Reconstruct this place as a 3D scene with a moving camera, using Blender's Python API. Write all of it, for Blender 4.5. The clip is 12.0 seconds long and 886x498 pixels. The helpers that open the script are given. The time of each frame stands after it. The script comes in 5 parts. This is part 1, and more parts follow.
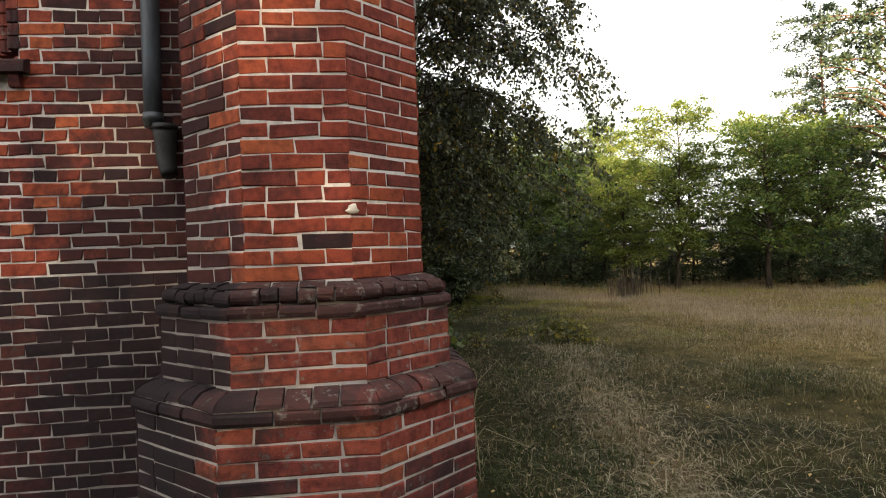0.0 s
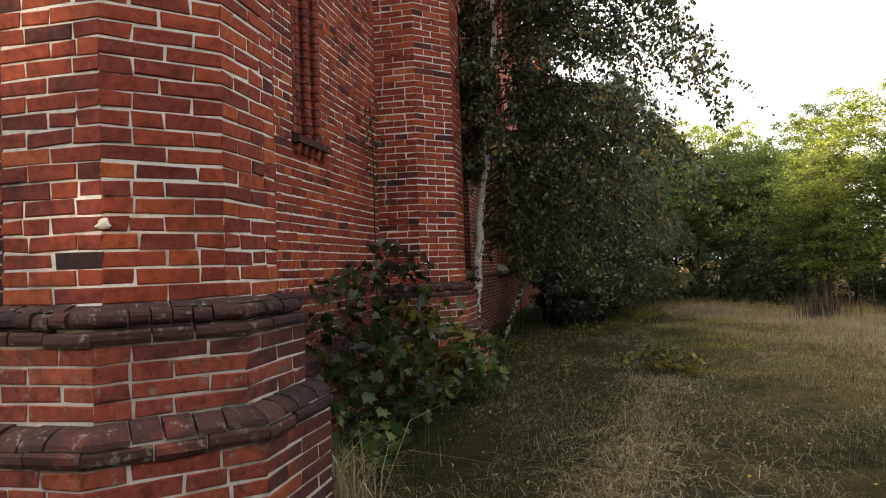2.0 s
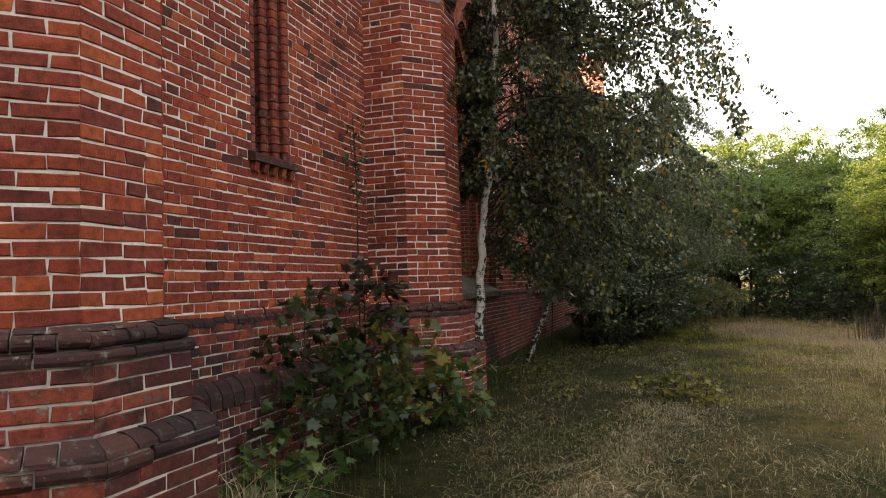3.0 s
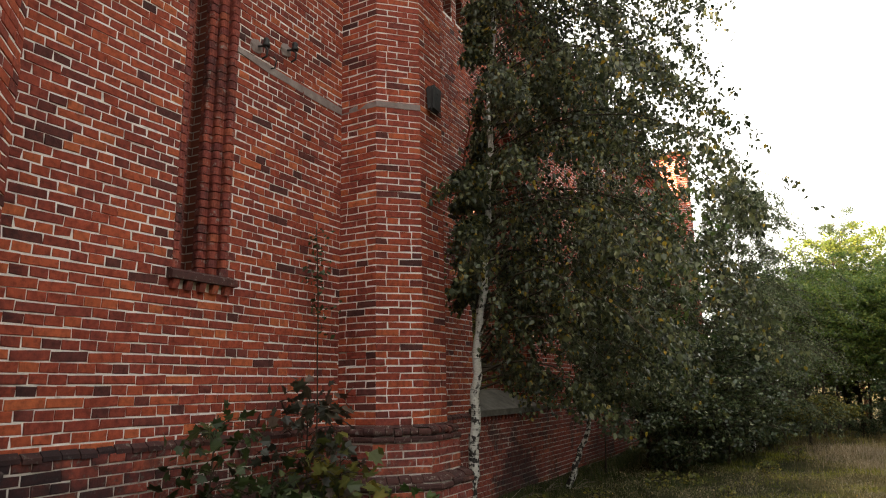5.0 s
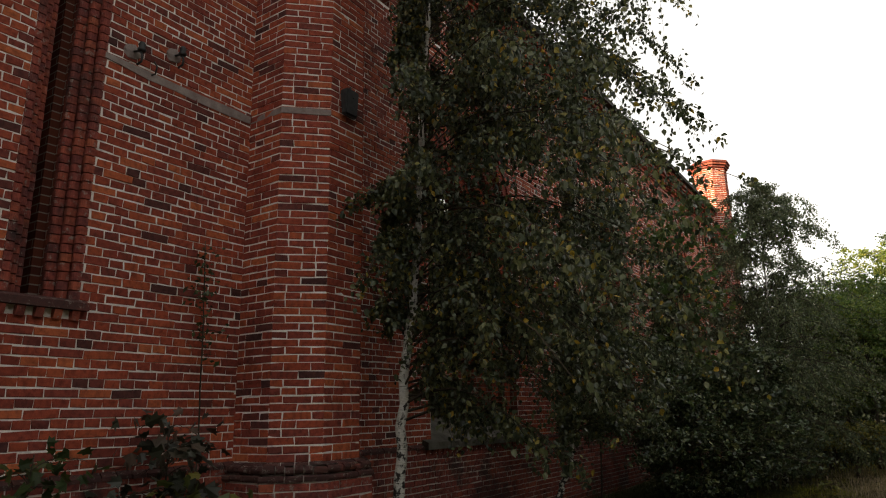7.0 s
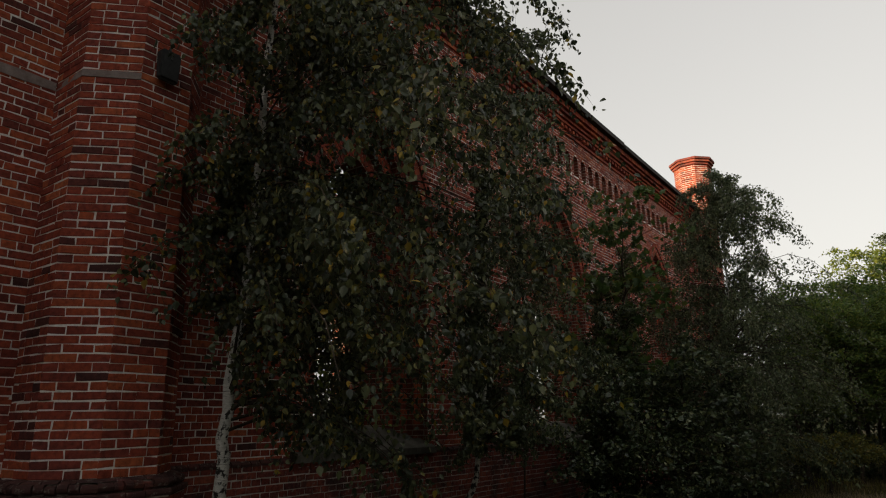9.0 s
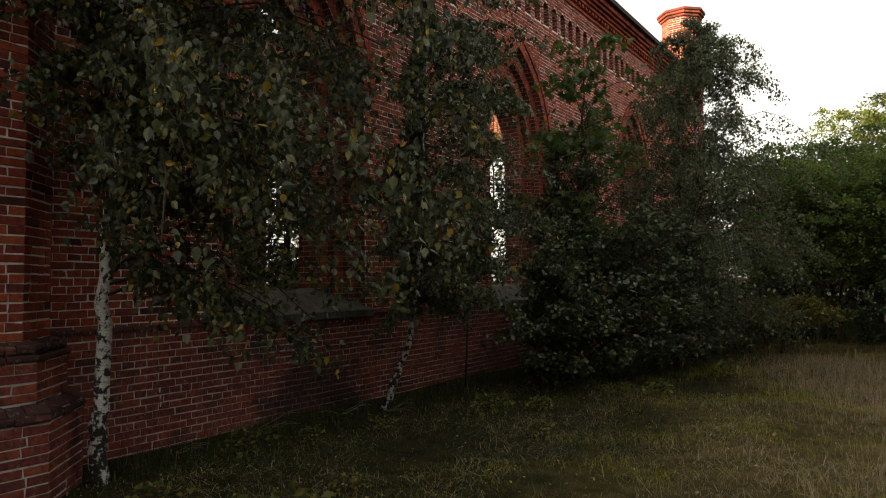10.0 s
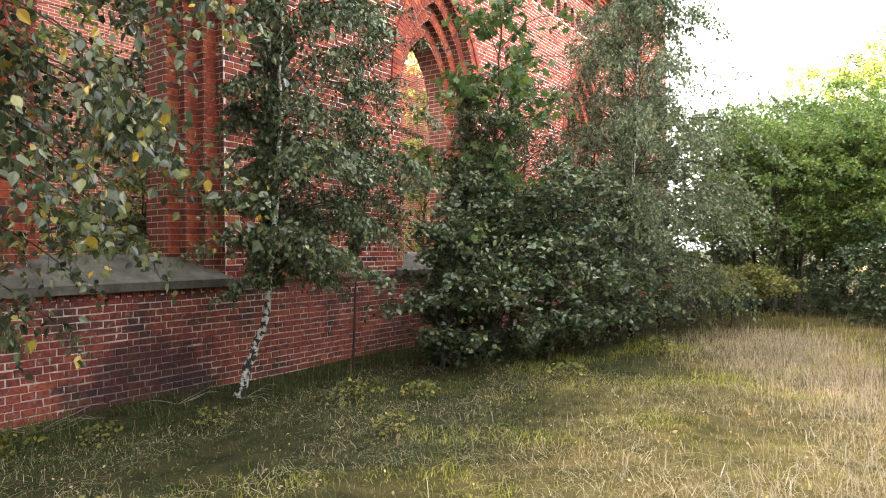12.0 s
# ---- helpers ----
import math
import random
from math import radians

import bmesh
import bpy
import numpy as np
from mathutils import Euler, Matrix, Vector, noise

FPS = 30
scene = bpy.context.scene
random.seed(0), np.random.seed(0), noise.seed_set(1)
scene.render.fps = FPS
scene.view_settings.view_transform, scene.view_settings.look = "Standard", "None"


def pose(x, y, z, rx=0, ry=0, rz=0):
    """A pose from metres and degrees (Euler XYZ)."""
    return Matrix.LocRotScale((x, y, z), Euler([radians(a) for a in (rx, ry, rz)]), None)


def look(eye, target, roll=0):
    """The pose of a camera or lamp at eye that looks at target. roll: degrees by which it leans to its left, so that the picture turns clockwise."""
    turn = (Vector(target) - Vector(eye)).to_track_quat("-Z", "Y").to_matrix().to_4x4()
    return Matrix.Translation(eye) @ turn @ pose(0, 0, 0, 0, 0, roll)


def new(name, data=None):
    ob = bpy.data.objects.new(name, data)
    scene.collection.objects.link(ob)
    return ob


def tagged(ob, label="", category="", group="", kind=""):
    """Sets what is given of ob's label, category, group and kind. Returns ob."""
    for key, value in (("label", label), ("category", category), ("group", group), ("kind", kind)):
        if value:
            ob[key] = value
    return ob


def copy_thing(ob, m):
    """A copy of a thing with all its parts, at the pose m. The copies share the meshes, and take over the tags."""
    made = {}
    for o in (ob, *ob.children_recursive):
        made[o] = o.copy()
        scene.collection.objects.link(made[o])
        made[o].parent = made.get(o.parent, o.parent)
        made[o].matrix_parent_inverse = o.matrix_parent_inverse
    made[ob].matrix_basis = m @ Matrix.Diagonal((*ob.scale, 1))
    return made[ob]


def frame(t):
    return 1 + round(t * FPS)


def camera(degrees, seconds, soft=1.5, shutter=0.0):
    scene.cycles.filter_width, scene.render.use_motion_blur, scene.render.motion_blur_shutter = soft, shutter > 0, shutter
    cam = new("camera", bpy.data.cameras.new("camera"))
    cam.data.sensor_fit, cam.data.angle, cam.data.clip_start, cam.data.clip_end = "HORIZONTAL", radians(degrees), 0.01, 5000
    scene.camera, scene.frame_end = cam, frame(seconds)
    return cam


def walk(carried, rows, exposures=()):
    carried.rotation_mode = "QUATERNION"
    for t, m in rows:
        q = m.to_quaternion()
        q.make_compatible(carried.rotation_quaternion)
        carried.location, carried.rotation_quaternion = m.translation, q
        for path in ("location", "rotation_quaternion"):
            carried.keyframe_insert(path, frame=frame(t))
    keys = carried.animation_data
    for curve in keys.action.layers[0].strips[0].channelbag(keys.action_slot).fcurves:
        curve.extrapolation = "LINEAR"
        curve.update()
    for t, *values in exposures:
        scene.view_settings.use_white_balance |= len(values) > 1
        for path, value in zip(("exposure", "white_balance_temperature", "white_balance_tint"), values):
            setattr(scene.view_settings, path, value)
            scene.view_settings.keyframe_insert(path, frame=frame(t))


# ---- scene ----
cam = camera(67.6, 12.0, 1.1)
METRES, EYE, TILT, LEAN, TURN = 11.5, 1.46, 0.0, 0.0, -5.9
ROWS = [
    (0.0, 0.0, 0.0, 0.0, 0.0, 0.08, 1.9),
    (0.5, 0.0443, 0.0147, 0.0016, 6.81, 1.14, 1.84),
    (1.0, 0.083, 0.0346, -0.0011, 9.42, 1.44, 1.85),
    (1.5, 0.1246, 0.0545, -0.0013, 13.4, 1.61, 2.0),
    (2.0, 0.1574, 0.0869, -0.0013, 18.92, 1.56, 1.83),
    (2.5, 0.1915, 0.1122, -0.0007, 22.12, 1.67, 1.78),
    (4.5, 0.2947, 0.2162, 0.0108, 33.14, 10.4, 1.16),
    (5.0, 0.3148, 0.2407, 0.0139, 34.72, 11.97, 1.11),
    (5.5, 0.3409, 0.2681, 0.0127, 36.54, 13.0, 1.27),
    (6.0, 0.358, 0.3042, 0.015, 38.6, 13.18, 1.17),
    (6.5, 0.3722, 0.3383, 0.018, 39.62, 13.47, 1.16),
    (8.5, 0.4267, 0.4932, 0.0226, 41.73, 14.56, 0.75),
    (9.0, 0.4437, 0.5377, 0.0187, 41.77, 14.52, 0.84),
    (9.5, 0.46, 0.5833, 0.0185, 41.73, 8.75, 0.78),
    (10.0, 0.4586, 0.6272, 0.0198, 41.21, 2.82, 0.79),
    (10.5, 0.464, 0.6713, 0.0163, 40.6, 1.25, 0.95),
    (11.0, 0.4625, 0.7141, 0.0129, 40.34, 0.74, 0.85),
    (11.5, 0.4626, 0.7563, 0.0117, 40.18, 0.61, 0.87),
    (12.0, 0.465, 0.8012, 0.0091, 39.99, 0.43, 0.79),
]
EXPOSURES = [(0.0, 3.25, 6900, 10), (1.5, 3.3, 7000, 10), (2.7, 3.45, 7100, 10), (4.4, 3.9, 7200, 10), (5.0, 3.5, 7300, 10), (5.5, 3.05, 7300, 10), (6.0, 2.8, 7300, 10), (6.6, 2.65, 7300, 10), (7.5, 2.05, 7200, 10), (8.6, 1.7, 7100, 10), (9.5, 1.5, 7100, 10),
             (10.0, 2.3, 7400, 10), (10.5, 3.8, 7600, 10), (11.2, 4.5, 7100, 10), (12.0, 5.2, 6700, 10)]
walk(cam, [(t, pose(0, 0, EYE, TILT, LEAN, TURN) @ pose(METRES * x, METRES * y, METRES * z, 90 + pitch, roll, yaw)) for t, x, y, z, yaw, pitch, roll in ROWS],
     EXPOSURES)
# ---- world, sun ----
SUN_AZ, SUN_EL = 200.0, 15.0          # compass-like: degrees from +y towards +x, and height
sun_dir = Vector((math.sin(radians(SUN_AZ)) * math.cos(radians(SUN_EL)), math.cos(radians(SUN_AZ)) * math.cos(radians(SUN_EL)), math.sin(radians(SUN_EL))))
world = bpy.data.worlds.new("sky")
scene.world = world
world.use_nodes = True
sky = world.node_tree.nodes.new("ShaderNodeTexSky")
sky.sky_type, sky.sun_disc = "NISHITA", False
sky.sun_elevation, sky.sun_rotation = radians(SUN_EL), radians(SUN_AZ)
sky.dust_density, sky.air_density, sky.ozone_density = 3.0, 1.0, 0.6
haze = world.node_tree.nodes.new("ShaderNodeHueSaturation")      # thin white overcast: the sky with most of its blue gone
haze.inputs["Saturation"].default_value = 0.28
world.node_tree.links.new(sky.outputs[0], haze.inputs["Color"])
even = world.node_tree.nodes.new("ShaderNodeGamma")                # cloud spreads the glow round the sun over the whole sky
even.inputs["Gamma"].default_value = 0.45
world.node_tree.links.new(haze.outputs[0], even.inputs["Color"])
world.node_tree.links.new(even.outputs[0], world.node_tree.nodes["Background"].inputs[0])
world.node_tree.nodes["Background"].inputs[1].default_value = 0.15
sun_data = bpy.data.lights.new("sun", "SUN")
sun_data.energy, sun_data.angle, sun_data.color = 2.7, radians(1.5), (1.0, 0.78, 0.52)
sun = new("sun", sun_data)
sun.matrix_world = look(sun_dir * 60, (0, 0, 0))


# ---- materials ----
def material(name, rough=0.85, spec=0.3):
    m = bpy.data.materials.new(name)
    m.use_nodes = True
    b = m.node_tree.nodes["Principled BSDF"]
    b.inputs["Roughness"].default_value = rough
    b.inputs["Specular IOR Level"].default_value = spec
    return m, m.node_tree.nodes, m.node_tree.links, b


def coords(nodes, links, scale=(1, 1, 1)):
    g = nodes.new("ShaderNodeNewGeometry")
    mp = nodes.new("ShaderNodeMapping")
    mp.inputs["Scale"].default_value = scale
    links.new(g.outputs["Position"], mp.inputs["Vector"])
    return mp.outputs[0]


def noise_tex(nodes, links, at, scale, detail=4.0, rough=0.55):
    n = nodes.new("ShaderNodeTexNoise")
    n.inputs["Scale"].default_value, n.inputs["Detail"].default_value, n.inputs["Roughness"].default_value = scale, detail, rough
    links.new(at, n.inputs["Vector"])
    return n.outputs["Fac"]


def ramp(nodes, links, fac, stops, constant=False):
    r = nodes.new("ShaderNodeValToRGB")
    e = r.color_ramp.elements
    while len(e) < len(stops):
        e.new(0.5)
    for k, (p, c) in enumerate(stops):
        e[k].position, e[k].color = p, (*c, 1) if len(c) == 3 else c
    if constant:
        r.color_ramp.interpolation = "CONSTANT"
    if fac is not None:
        links.new(fac, r.inputs[0])
    return r.outputs[0]


def mix(nodes, links, fac, a, b, how="MIX"):
    m = nodes.new("ShaderNodeMix")
    m.data_type, m.blend_type = "RGBA", how
    for sock, v in ((m.inputs[0], fac), (m.inputs[6], a), (m.inputs[7], b)):
        if isinstance(v, (int, float)):
            sock.default_value = v
        elif isinstance(v, tuple):
            sock.default_value = (*v, 1)
        else:
            links.new(v, sock)
    return m.outputs[2]


def bump(nodes, links, bsdf, fac, strength, dist=0.004):
    b = nodes.new("ShaderNodeBump")
    b.inputs["Strength"].default_value, b.inputs["Distance"].default_value = strength, dist
    links.new(fac, b.inputs["Height"])
    links.new(b.outputs[0], bsdf.inputs["Normal"])


BRICK_COLOURS = [(0.0, (0.075, 0.030, 0.029)), (0.04, (0.130, 0.040, 0.035)), (0.10, (0.225, 0.053, 0.040)), (0.38, (0.295, 0.062, 0.040)), (0.70, (0.355, 0.076, 0.041)),
                 (0.92, (0.42, 0.099, 0.046)), (1.0, (0.50, 0.140, 0.058))]


def algae(n, l, at, c, most=0.85, rnd=None, centre=(-1.08, 3.9, 0.20), reach=0.0, tall=0.30):
    """Black algae where the broken rainwater pipe has wetted the corner, or where damp has risen at centre."""
    sub = n.new("ShaderNodeVectorMath")
    sub.operation = "DISTANCE"
    flat = n.new("ShaderNodeMapping")
    flat.inputs["Scale"].default_value = (1, 1, tall)
    l.new(n.new("ShaderNodeNewGeometry").outputs["Position"], flat.inputs["Vector"])
    l.new(flat.outputs[0], sub.inputs[0])
    sub.inputs[1].default_value = centre
    wet = n.new("ShaderNodeMath")
    wet.operation = "MULTIPLY_ADD"
    l.new(noise_tex(n, l, at, 4.5, 6, 0.72), wet.inputs[0])
    wet.inputs[1].default_value = -1.4
    l.new(sub.outputs["Value"], wet.inputs[2])
    how = wet.outputs[0]
    if rnd is not None:          # some bricks drink more than others
        own = n.new("ShaderNodeMath")
        own.operation = "MULTIPLY_ADD"
        l.new(rnd, own.inputs[0])
        own.inputs[1].default_value = 0.45
        l.new(how, own.inputs[2])
        shift = n.new("ShaderNodeMath")
        l.new(own.outputs[0], shift.inputs[0])
        shift.inputs[1].default_value = -0.24
        how = shift.outputs[0]
    return mix(n, l, ramp(n, l, how, [(reach, (most, most, most)), (reach + 0.36, (0, 0, 0))]), c, (0.018, 0.013, 0.016))


def brick_material(name, single, old=False, soot_from=0.50):
    """single: each brick is an object; otherwise each island of a joined mesh is one brick. old: sooty plinth brick with lichen."""
    m, n, l, b = material(name, 0.88, 0.25)
    if single:
        rnd = n.new("ShaderNodeObjectInfo").outputs["Random"]
    else:
        rnd = n.new("ShaderNodeNewGeometry").outputs["Random Per Island"]
    at = coords(n, l)
    fine, mid, big = noise_tex(n, l, at, 140, 5, 0.7), noise_tex(n, l, at, 24, 4), noise_tex(n, l, at, 0.9, 3)
    base = ramp(n, l, rnd, BRICK_COLOURS)
    grain = ramp(n, l, fine, [(0.25, (0.66, 0.64, 0.62)), (0.7, (1.15, 1.12, 1.1))])
    c = mix(n, l, 0.55, base, grain, "MULTIPLY")
    fired = ramp(n, l, mid, [(0.30, (0.42, 0.38, 0.42)), (0.5, (0.92, 0.89, 0.89)), (0.70, (1.32, 1.24, 1.15))])
    c = mix(n, l, 0.7, c, fired, "MULTIPLY")
    soot = ramp(n, l, big, [(0.42, (1, 1, 1)), (0.75, (0.52, 0.46, 0.46))])
    c = mix(n, l, 0.9 if old else 0.6, c, soot, "MULTIPLY")
    lime = ramp(n, l, noise_tex(n, l, at, 55, 6, 0.75), [(0.66, (0, 0, 0)), (0.78, (1, 1, 1))])
    c = mix(n, l, lime, c, (0.36, 0.30, 0.26))
    if old:
        c = mix(n, l, 0.40, c, mix(n, l, 1.0, (0.195, 0.060, 0.058), fired, "MULTIPLY"))
        sootier = ramp(n, l, noise_tex(n, l, at, 1.7, 7, 0.66), [(soot_from, (0, 0, 0)), (soot_from + 0.15, (0.85, 0.85, 0.85))])
        c = mix(n, l, sootier, c, (0.038, 0.026, 0.026))
        lichen = ramp(n, l, noise_tex(n, l, at, 18, 6, 0.7), [(0.57, (0, 0, 0)), (0.66, (0.8, 0.8, 0.8))])
        c = mix(n, l, lichen, c, (0.25, 0.23, 0.205))
    c = algae(n, l, at, c, 0.80, rnd, reach=0.02)
    if old:
        c = algae(n, l, at, c, 0.72, rnd, (-1.55, 3.95, 0.25), 0.42, 0.6)
        c = algae(n, l, at, c, 0.70, rnd, (0.15, 4.65, 0.15), 0.34, 0.75)
        c = algae(n, l, at, c, 0.75, None, (-0.5, 12.85, 0.25), 0.04, 1.7)
    l.new(c, b.inputs["Base Color"])
    bump(n, l, b, mix(n, l, 0.4, fine, mid), 1.0, 0.010)
    return m


def plain(name, stops, scale, rough=0.85, spec=0.3, bumps=0.5, dist=0.004, stretch=(1, 1, 1), metal=0.0, algal=False):
    m, n, l, b = material(name, rough, spec)
    at = coords(n, l, stretch)
    a, d = noise_tex(n, l, at, scale, 5, 0.65), noise_tex(n, l, at, scale * 7, 4, 0.7)
    c = mix(n, l, 0.45, ramp(n, l, a, stops), ramp(n, l, d, [(0.3, (0.6, 0.6, 0.6)), (0.7, (1.15, 1.15, 1.15))]), "MULTIPLY")
    tint = c
    if algal:
        tint = algae(n, l, coords(n, l), tint, 0.45)
        tint = algae(n, l, coords(n, l), tint, 0.7, None, (-0.5, 12.85, 0.25), 0.04, 1.7)
    l.new(tint, b.inputs["Base Color"])
    b.inputs["Metallic"].default_value = metal
    bump(n, l, b, mix(n, l, 0.5, a, d), bumps, dist)
    return m


def leaf_material(name, colours, gloss=0.45, through_light=0.26):
    m, n, l, b = material(name, gloss - 0.05, 0.5)
    rnd = n.new("ShaderNodeNewGeometry").outputs["Random Per Island"]
    c = ramp(n, l, rnd, colours)
    c = mix(n, l, 0.5, c, ramp(n, l, noise_tex(n, l, coords(n, l), 1.1, 2), [(0.35, (0.55, 0.6, 0.6)), (0.65, (1.2, 1.15, 1.0))]), "MULTIPLY")
    l.new(c, b.inputs["Base Color"])
    t = n.new("ShaderNodeBsdfTranslucent")
    l.new(c, t.inputs["Color"])
    s = n.new("ShaderNodeMixShader")
    s.inputs[0].default_value = through_light
    l.new(b.outputs[0], s.inputs[1])
    l.new(t.outputs[0], s.inputs[2])
    l.new(s.outputs[0], n["Material Output"].inputs["Surface"])
    return m


M_BRICK1, M_BRICK = brick_material("brick_single", True), brick_material("brick_joined", False)
M_OLD1, M_OLD = brick_material("plinth_brick_single", True, True), brick_material("plinth_brick_joined", False, True)
M_MOULD1, M_MOULD = brick_material("moulded_brick_single", True, True, 0.28), brick_material("moulded_brick_joined", False, True, 0.28)
M_MORTAR = plain("lime_mortar", [(0.28, (0.42, 0.36, 0.34)), (0.44, (0.72, 0.67, 0.63)), (0.75, (0.84, 0.80, 0.77))], 6, 0.95, 0.1, 0.8, 0.006, algal=True)
M_OLDMORTAR = plain("sooty_mortar", [(0.3, (0.17, 0.14, 0.13)), (0.45, (0.50, 0.45, 0.415)), (0.75, (0.68, 0.63, 0.59))], 3, 0.95, 0.1, 0.8, 0.006, algal=True)
M_STONE = plain("weathered_stone", [(0.3, (0.045, 0.042, 0.036)), (0.55, (0.105, 0.098, 0.082)), (0.8, (0.17, 0.16, 0.14))], 4, 0.9, 0.2, 0.7, 0.008)
M_CEMENT = plain("cement_band", [(0.3, (0.18, 0.135, 0.128)), (0.7, (0.31, 0.265, 0.25))], 9, 0.95, 0.1, 0.6, 0.005)
M_PIPE = plain("zinc_pipe", [(0.3, (0.035, 0.042, 0.050)), (0.55, (0.085, 0.100, 0.12)), (0.75, (0.26, 0.28, 0.31))], 9, 0.5, 0.4, 0.35, 0.002, (1, 1, 0.16), 0.25)
M_IRON = plain("cast_iron", [(0.3, (0.012, 0.013, 0.014)), (0.7, (0.035, 0.036, 0.038))], 20, 0.6, 0.4, 0.4, 0.002)
M_PORCELAIN = plain("insulator", [(0.3, (0.18, 0.15, 0.13)), (0.7, (0.34, 0.30, 0.27))], 20, 0.5, 0.4, 0.2, 0.002)
M_DARKBARK = plain("dark_bark", [(0.3, (0.022, 0.018, 0.014)), (0.7, (0.085, 0.068, 0.052))], 14, 0.95, 0.1, 0.9, 0.01, (1, 1, 0.25))
M_PINEBARK = plain("pine_bark", [(0.3, (0.07, 0.035, 0.02)), (0.7, (0.22, 0.12, 0.07))], 10, 0.95, 0.1, 0.9, 0.01, (1, 1, 0.3))
M_ROOFTILE = plain("coping_slate", [(0.3, (0.018, 0.017, 0.016)), (0.7, (0.055, 0.05, 0.046))], 5, 0.85, 0.25, 0.6, 0.006)


def birch_bark():
    m, n, l, b = material("birch_bark", 0.75, 0.25)
    at = coords(n, l, (1, 1, 2.4))
    patches = noise_tex(n, l, at, 7, 4, 0.6)
    lines = noise_tex(n, l, coords(n, l, (2.0, 2.0, 26)), 2.2, 3, 0.6)
    white = ramp(n, l, noise_tex(n, l, at, 30, 4), [(0.3, (0.42, 0.41, 0.38)), (0.7, (0.68, 0.67, 0.63))])
    c = mix(n, l, ramp(n, l, lines, [(0.60, (0, 0, 0)), (0.66, (0.8, 0.8, 0.8))]), white, (0.10, 0.09, 0.08))
    sep, old, dark = n.new("ShaderNodeSeparateXYZ"), n.new("ShaderNodeMapRange"), n.new("ShaderNodeMath")
    l.new(coords(n, l), sep.inputs[0])
    l.new(sep.outputs[2], old.inputs["Value"])
    old.inputs["From Max"].default_value, old.inputs["To Min"].default_value, old.inputs["To Max"].default_value = 1.7, 0.075, -0.03
    flakes = noise_tex(n, l, coords(n, l, (1, 1, 0.55)), 22, 4, 0.6)
    l.new(mix(n, l, 0.5, patches, flakes), dark.inputs[0])
    l.new(old.outputs[0], dark.inputs[1])
    c = mix(n, l, ramp(n, l, dark.outputs[0], [(0.50, (0, 0, 0)), (0.55, (1, 1, 1))]), c, (0.026, 0.023, 0.021))
    l.new(c, b.inputs["Base Color"])
    bump(n, l, b, patches, 0.8, 0.010)
    return m


M_BIRCH = birch_bark()
L_BIRCH = leaf_material("birch_leaf", [(0.0, (0.014, 0.024, 0.013)), (0.5, (0.062, 0.083, 0.042)), (0.90, (0.155, 0.170, 0.078)), (0.955, (0.21, 0.19, 0.038)), (1.0, (0.42, 0.27, 0.036))], 0.42, 0.36)
L_BIRCH2 = leaf_material("green_birch_leaf", [(0.0, (0.021, 0.037, 0.019)), (0.6, (0.084, 0.116, 0.056)), (0.97, (0.168, 0.188, 0.092)), (1.0, (0.264, 0.216, 0.048))], 0.42)
L_PALE = leaf_material("pale_birch_leaf", [(0.0, (0.045, 0.070, 0.035)), (0.6, (0.115, 0.150, 0.078)), (1.0, (0.20, 0.22, 0.115))], 0.42, 0.42)
L_MID = leaf_material("woodland_leaf", [(0.0, (0.055, 0.105, 0.025)), (0.6, (0.115, 0.185, 0.040)), (1.0, (0.22, 0.25, 0.05))], 0.5, 0.5)
L_SHRUB = leaf_material("shrub_leaf", [(0.0, (0.013, 0.025, 0.013)), (0.6, (0.062, 0.097, 0.044)), (1.0, (0.165, 0.180, 0.076))], 0.40, 0.28)
L_DARK = leaf_material("dark_leaf", [(0.0, (0.022, 0.045, 0.019)), (0.7, (0.045, 0.082, 0.031)), (1.0, (0.086, 0.113, 0.039))], 0.45)
L_MAPLE = leaf_material("maple_leaf", [(0.0, (0.040, 0.085, 0.026)), (0.7, (0.085, 0.14, 0.035)), (1.0, (0.16, 0.19, 0.045))], 0.5, 0.45)
L_FRESH = leaf_material("locust_leaf", [(0.0, (0.08, 0.13, 0.025)), (0.6, (0.165, 0.225, 0.040)), (1.0, (0.28, 0.30, 0.06))], 0.55, 0.5)
L_YELLOW = leaf_material("yellowing_leaf", [(0.0, (0.08, 0.10, 0.025)), (0.6, (0.17, 0.17, 0.035)), (1.0, (0.28, 0.22, 0.04))], 0.55, 0.4)
L_PINE = leaf_material("pine_needle", [(0.0, (0.022, 0.042, 0.022)), (0.7, (0.050, 0.080, 0.036)), (1.0, (0.09, 0.115, 0.05))], 0.6, 0.1)
L_SAPLING = leaf_material("sapling_leaf", [(0.0, (0.019, 0.036, 0.012)), (0.7, (0.036, 0.062, 0.017)), (1.0, (0.075, 0.090, 0.022))], 0.5, 0.3)
L_RED = leaf_material("dark_red_leaf", [(0.0, (0.020, 0.022, 0.018)), (0.6, (0.040, 0.046, 0.030)), (1.0, (0.085, 0.050, 0.036))], 0.5, 0.2)


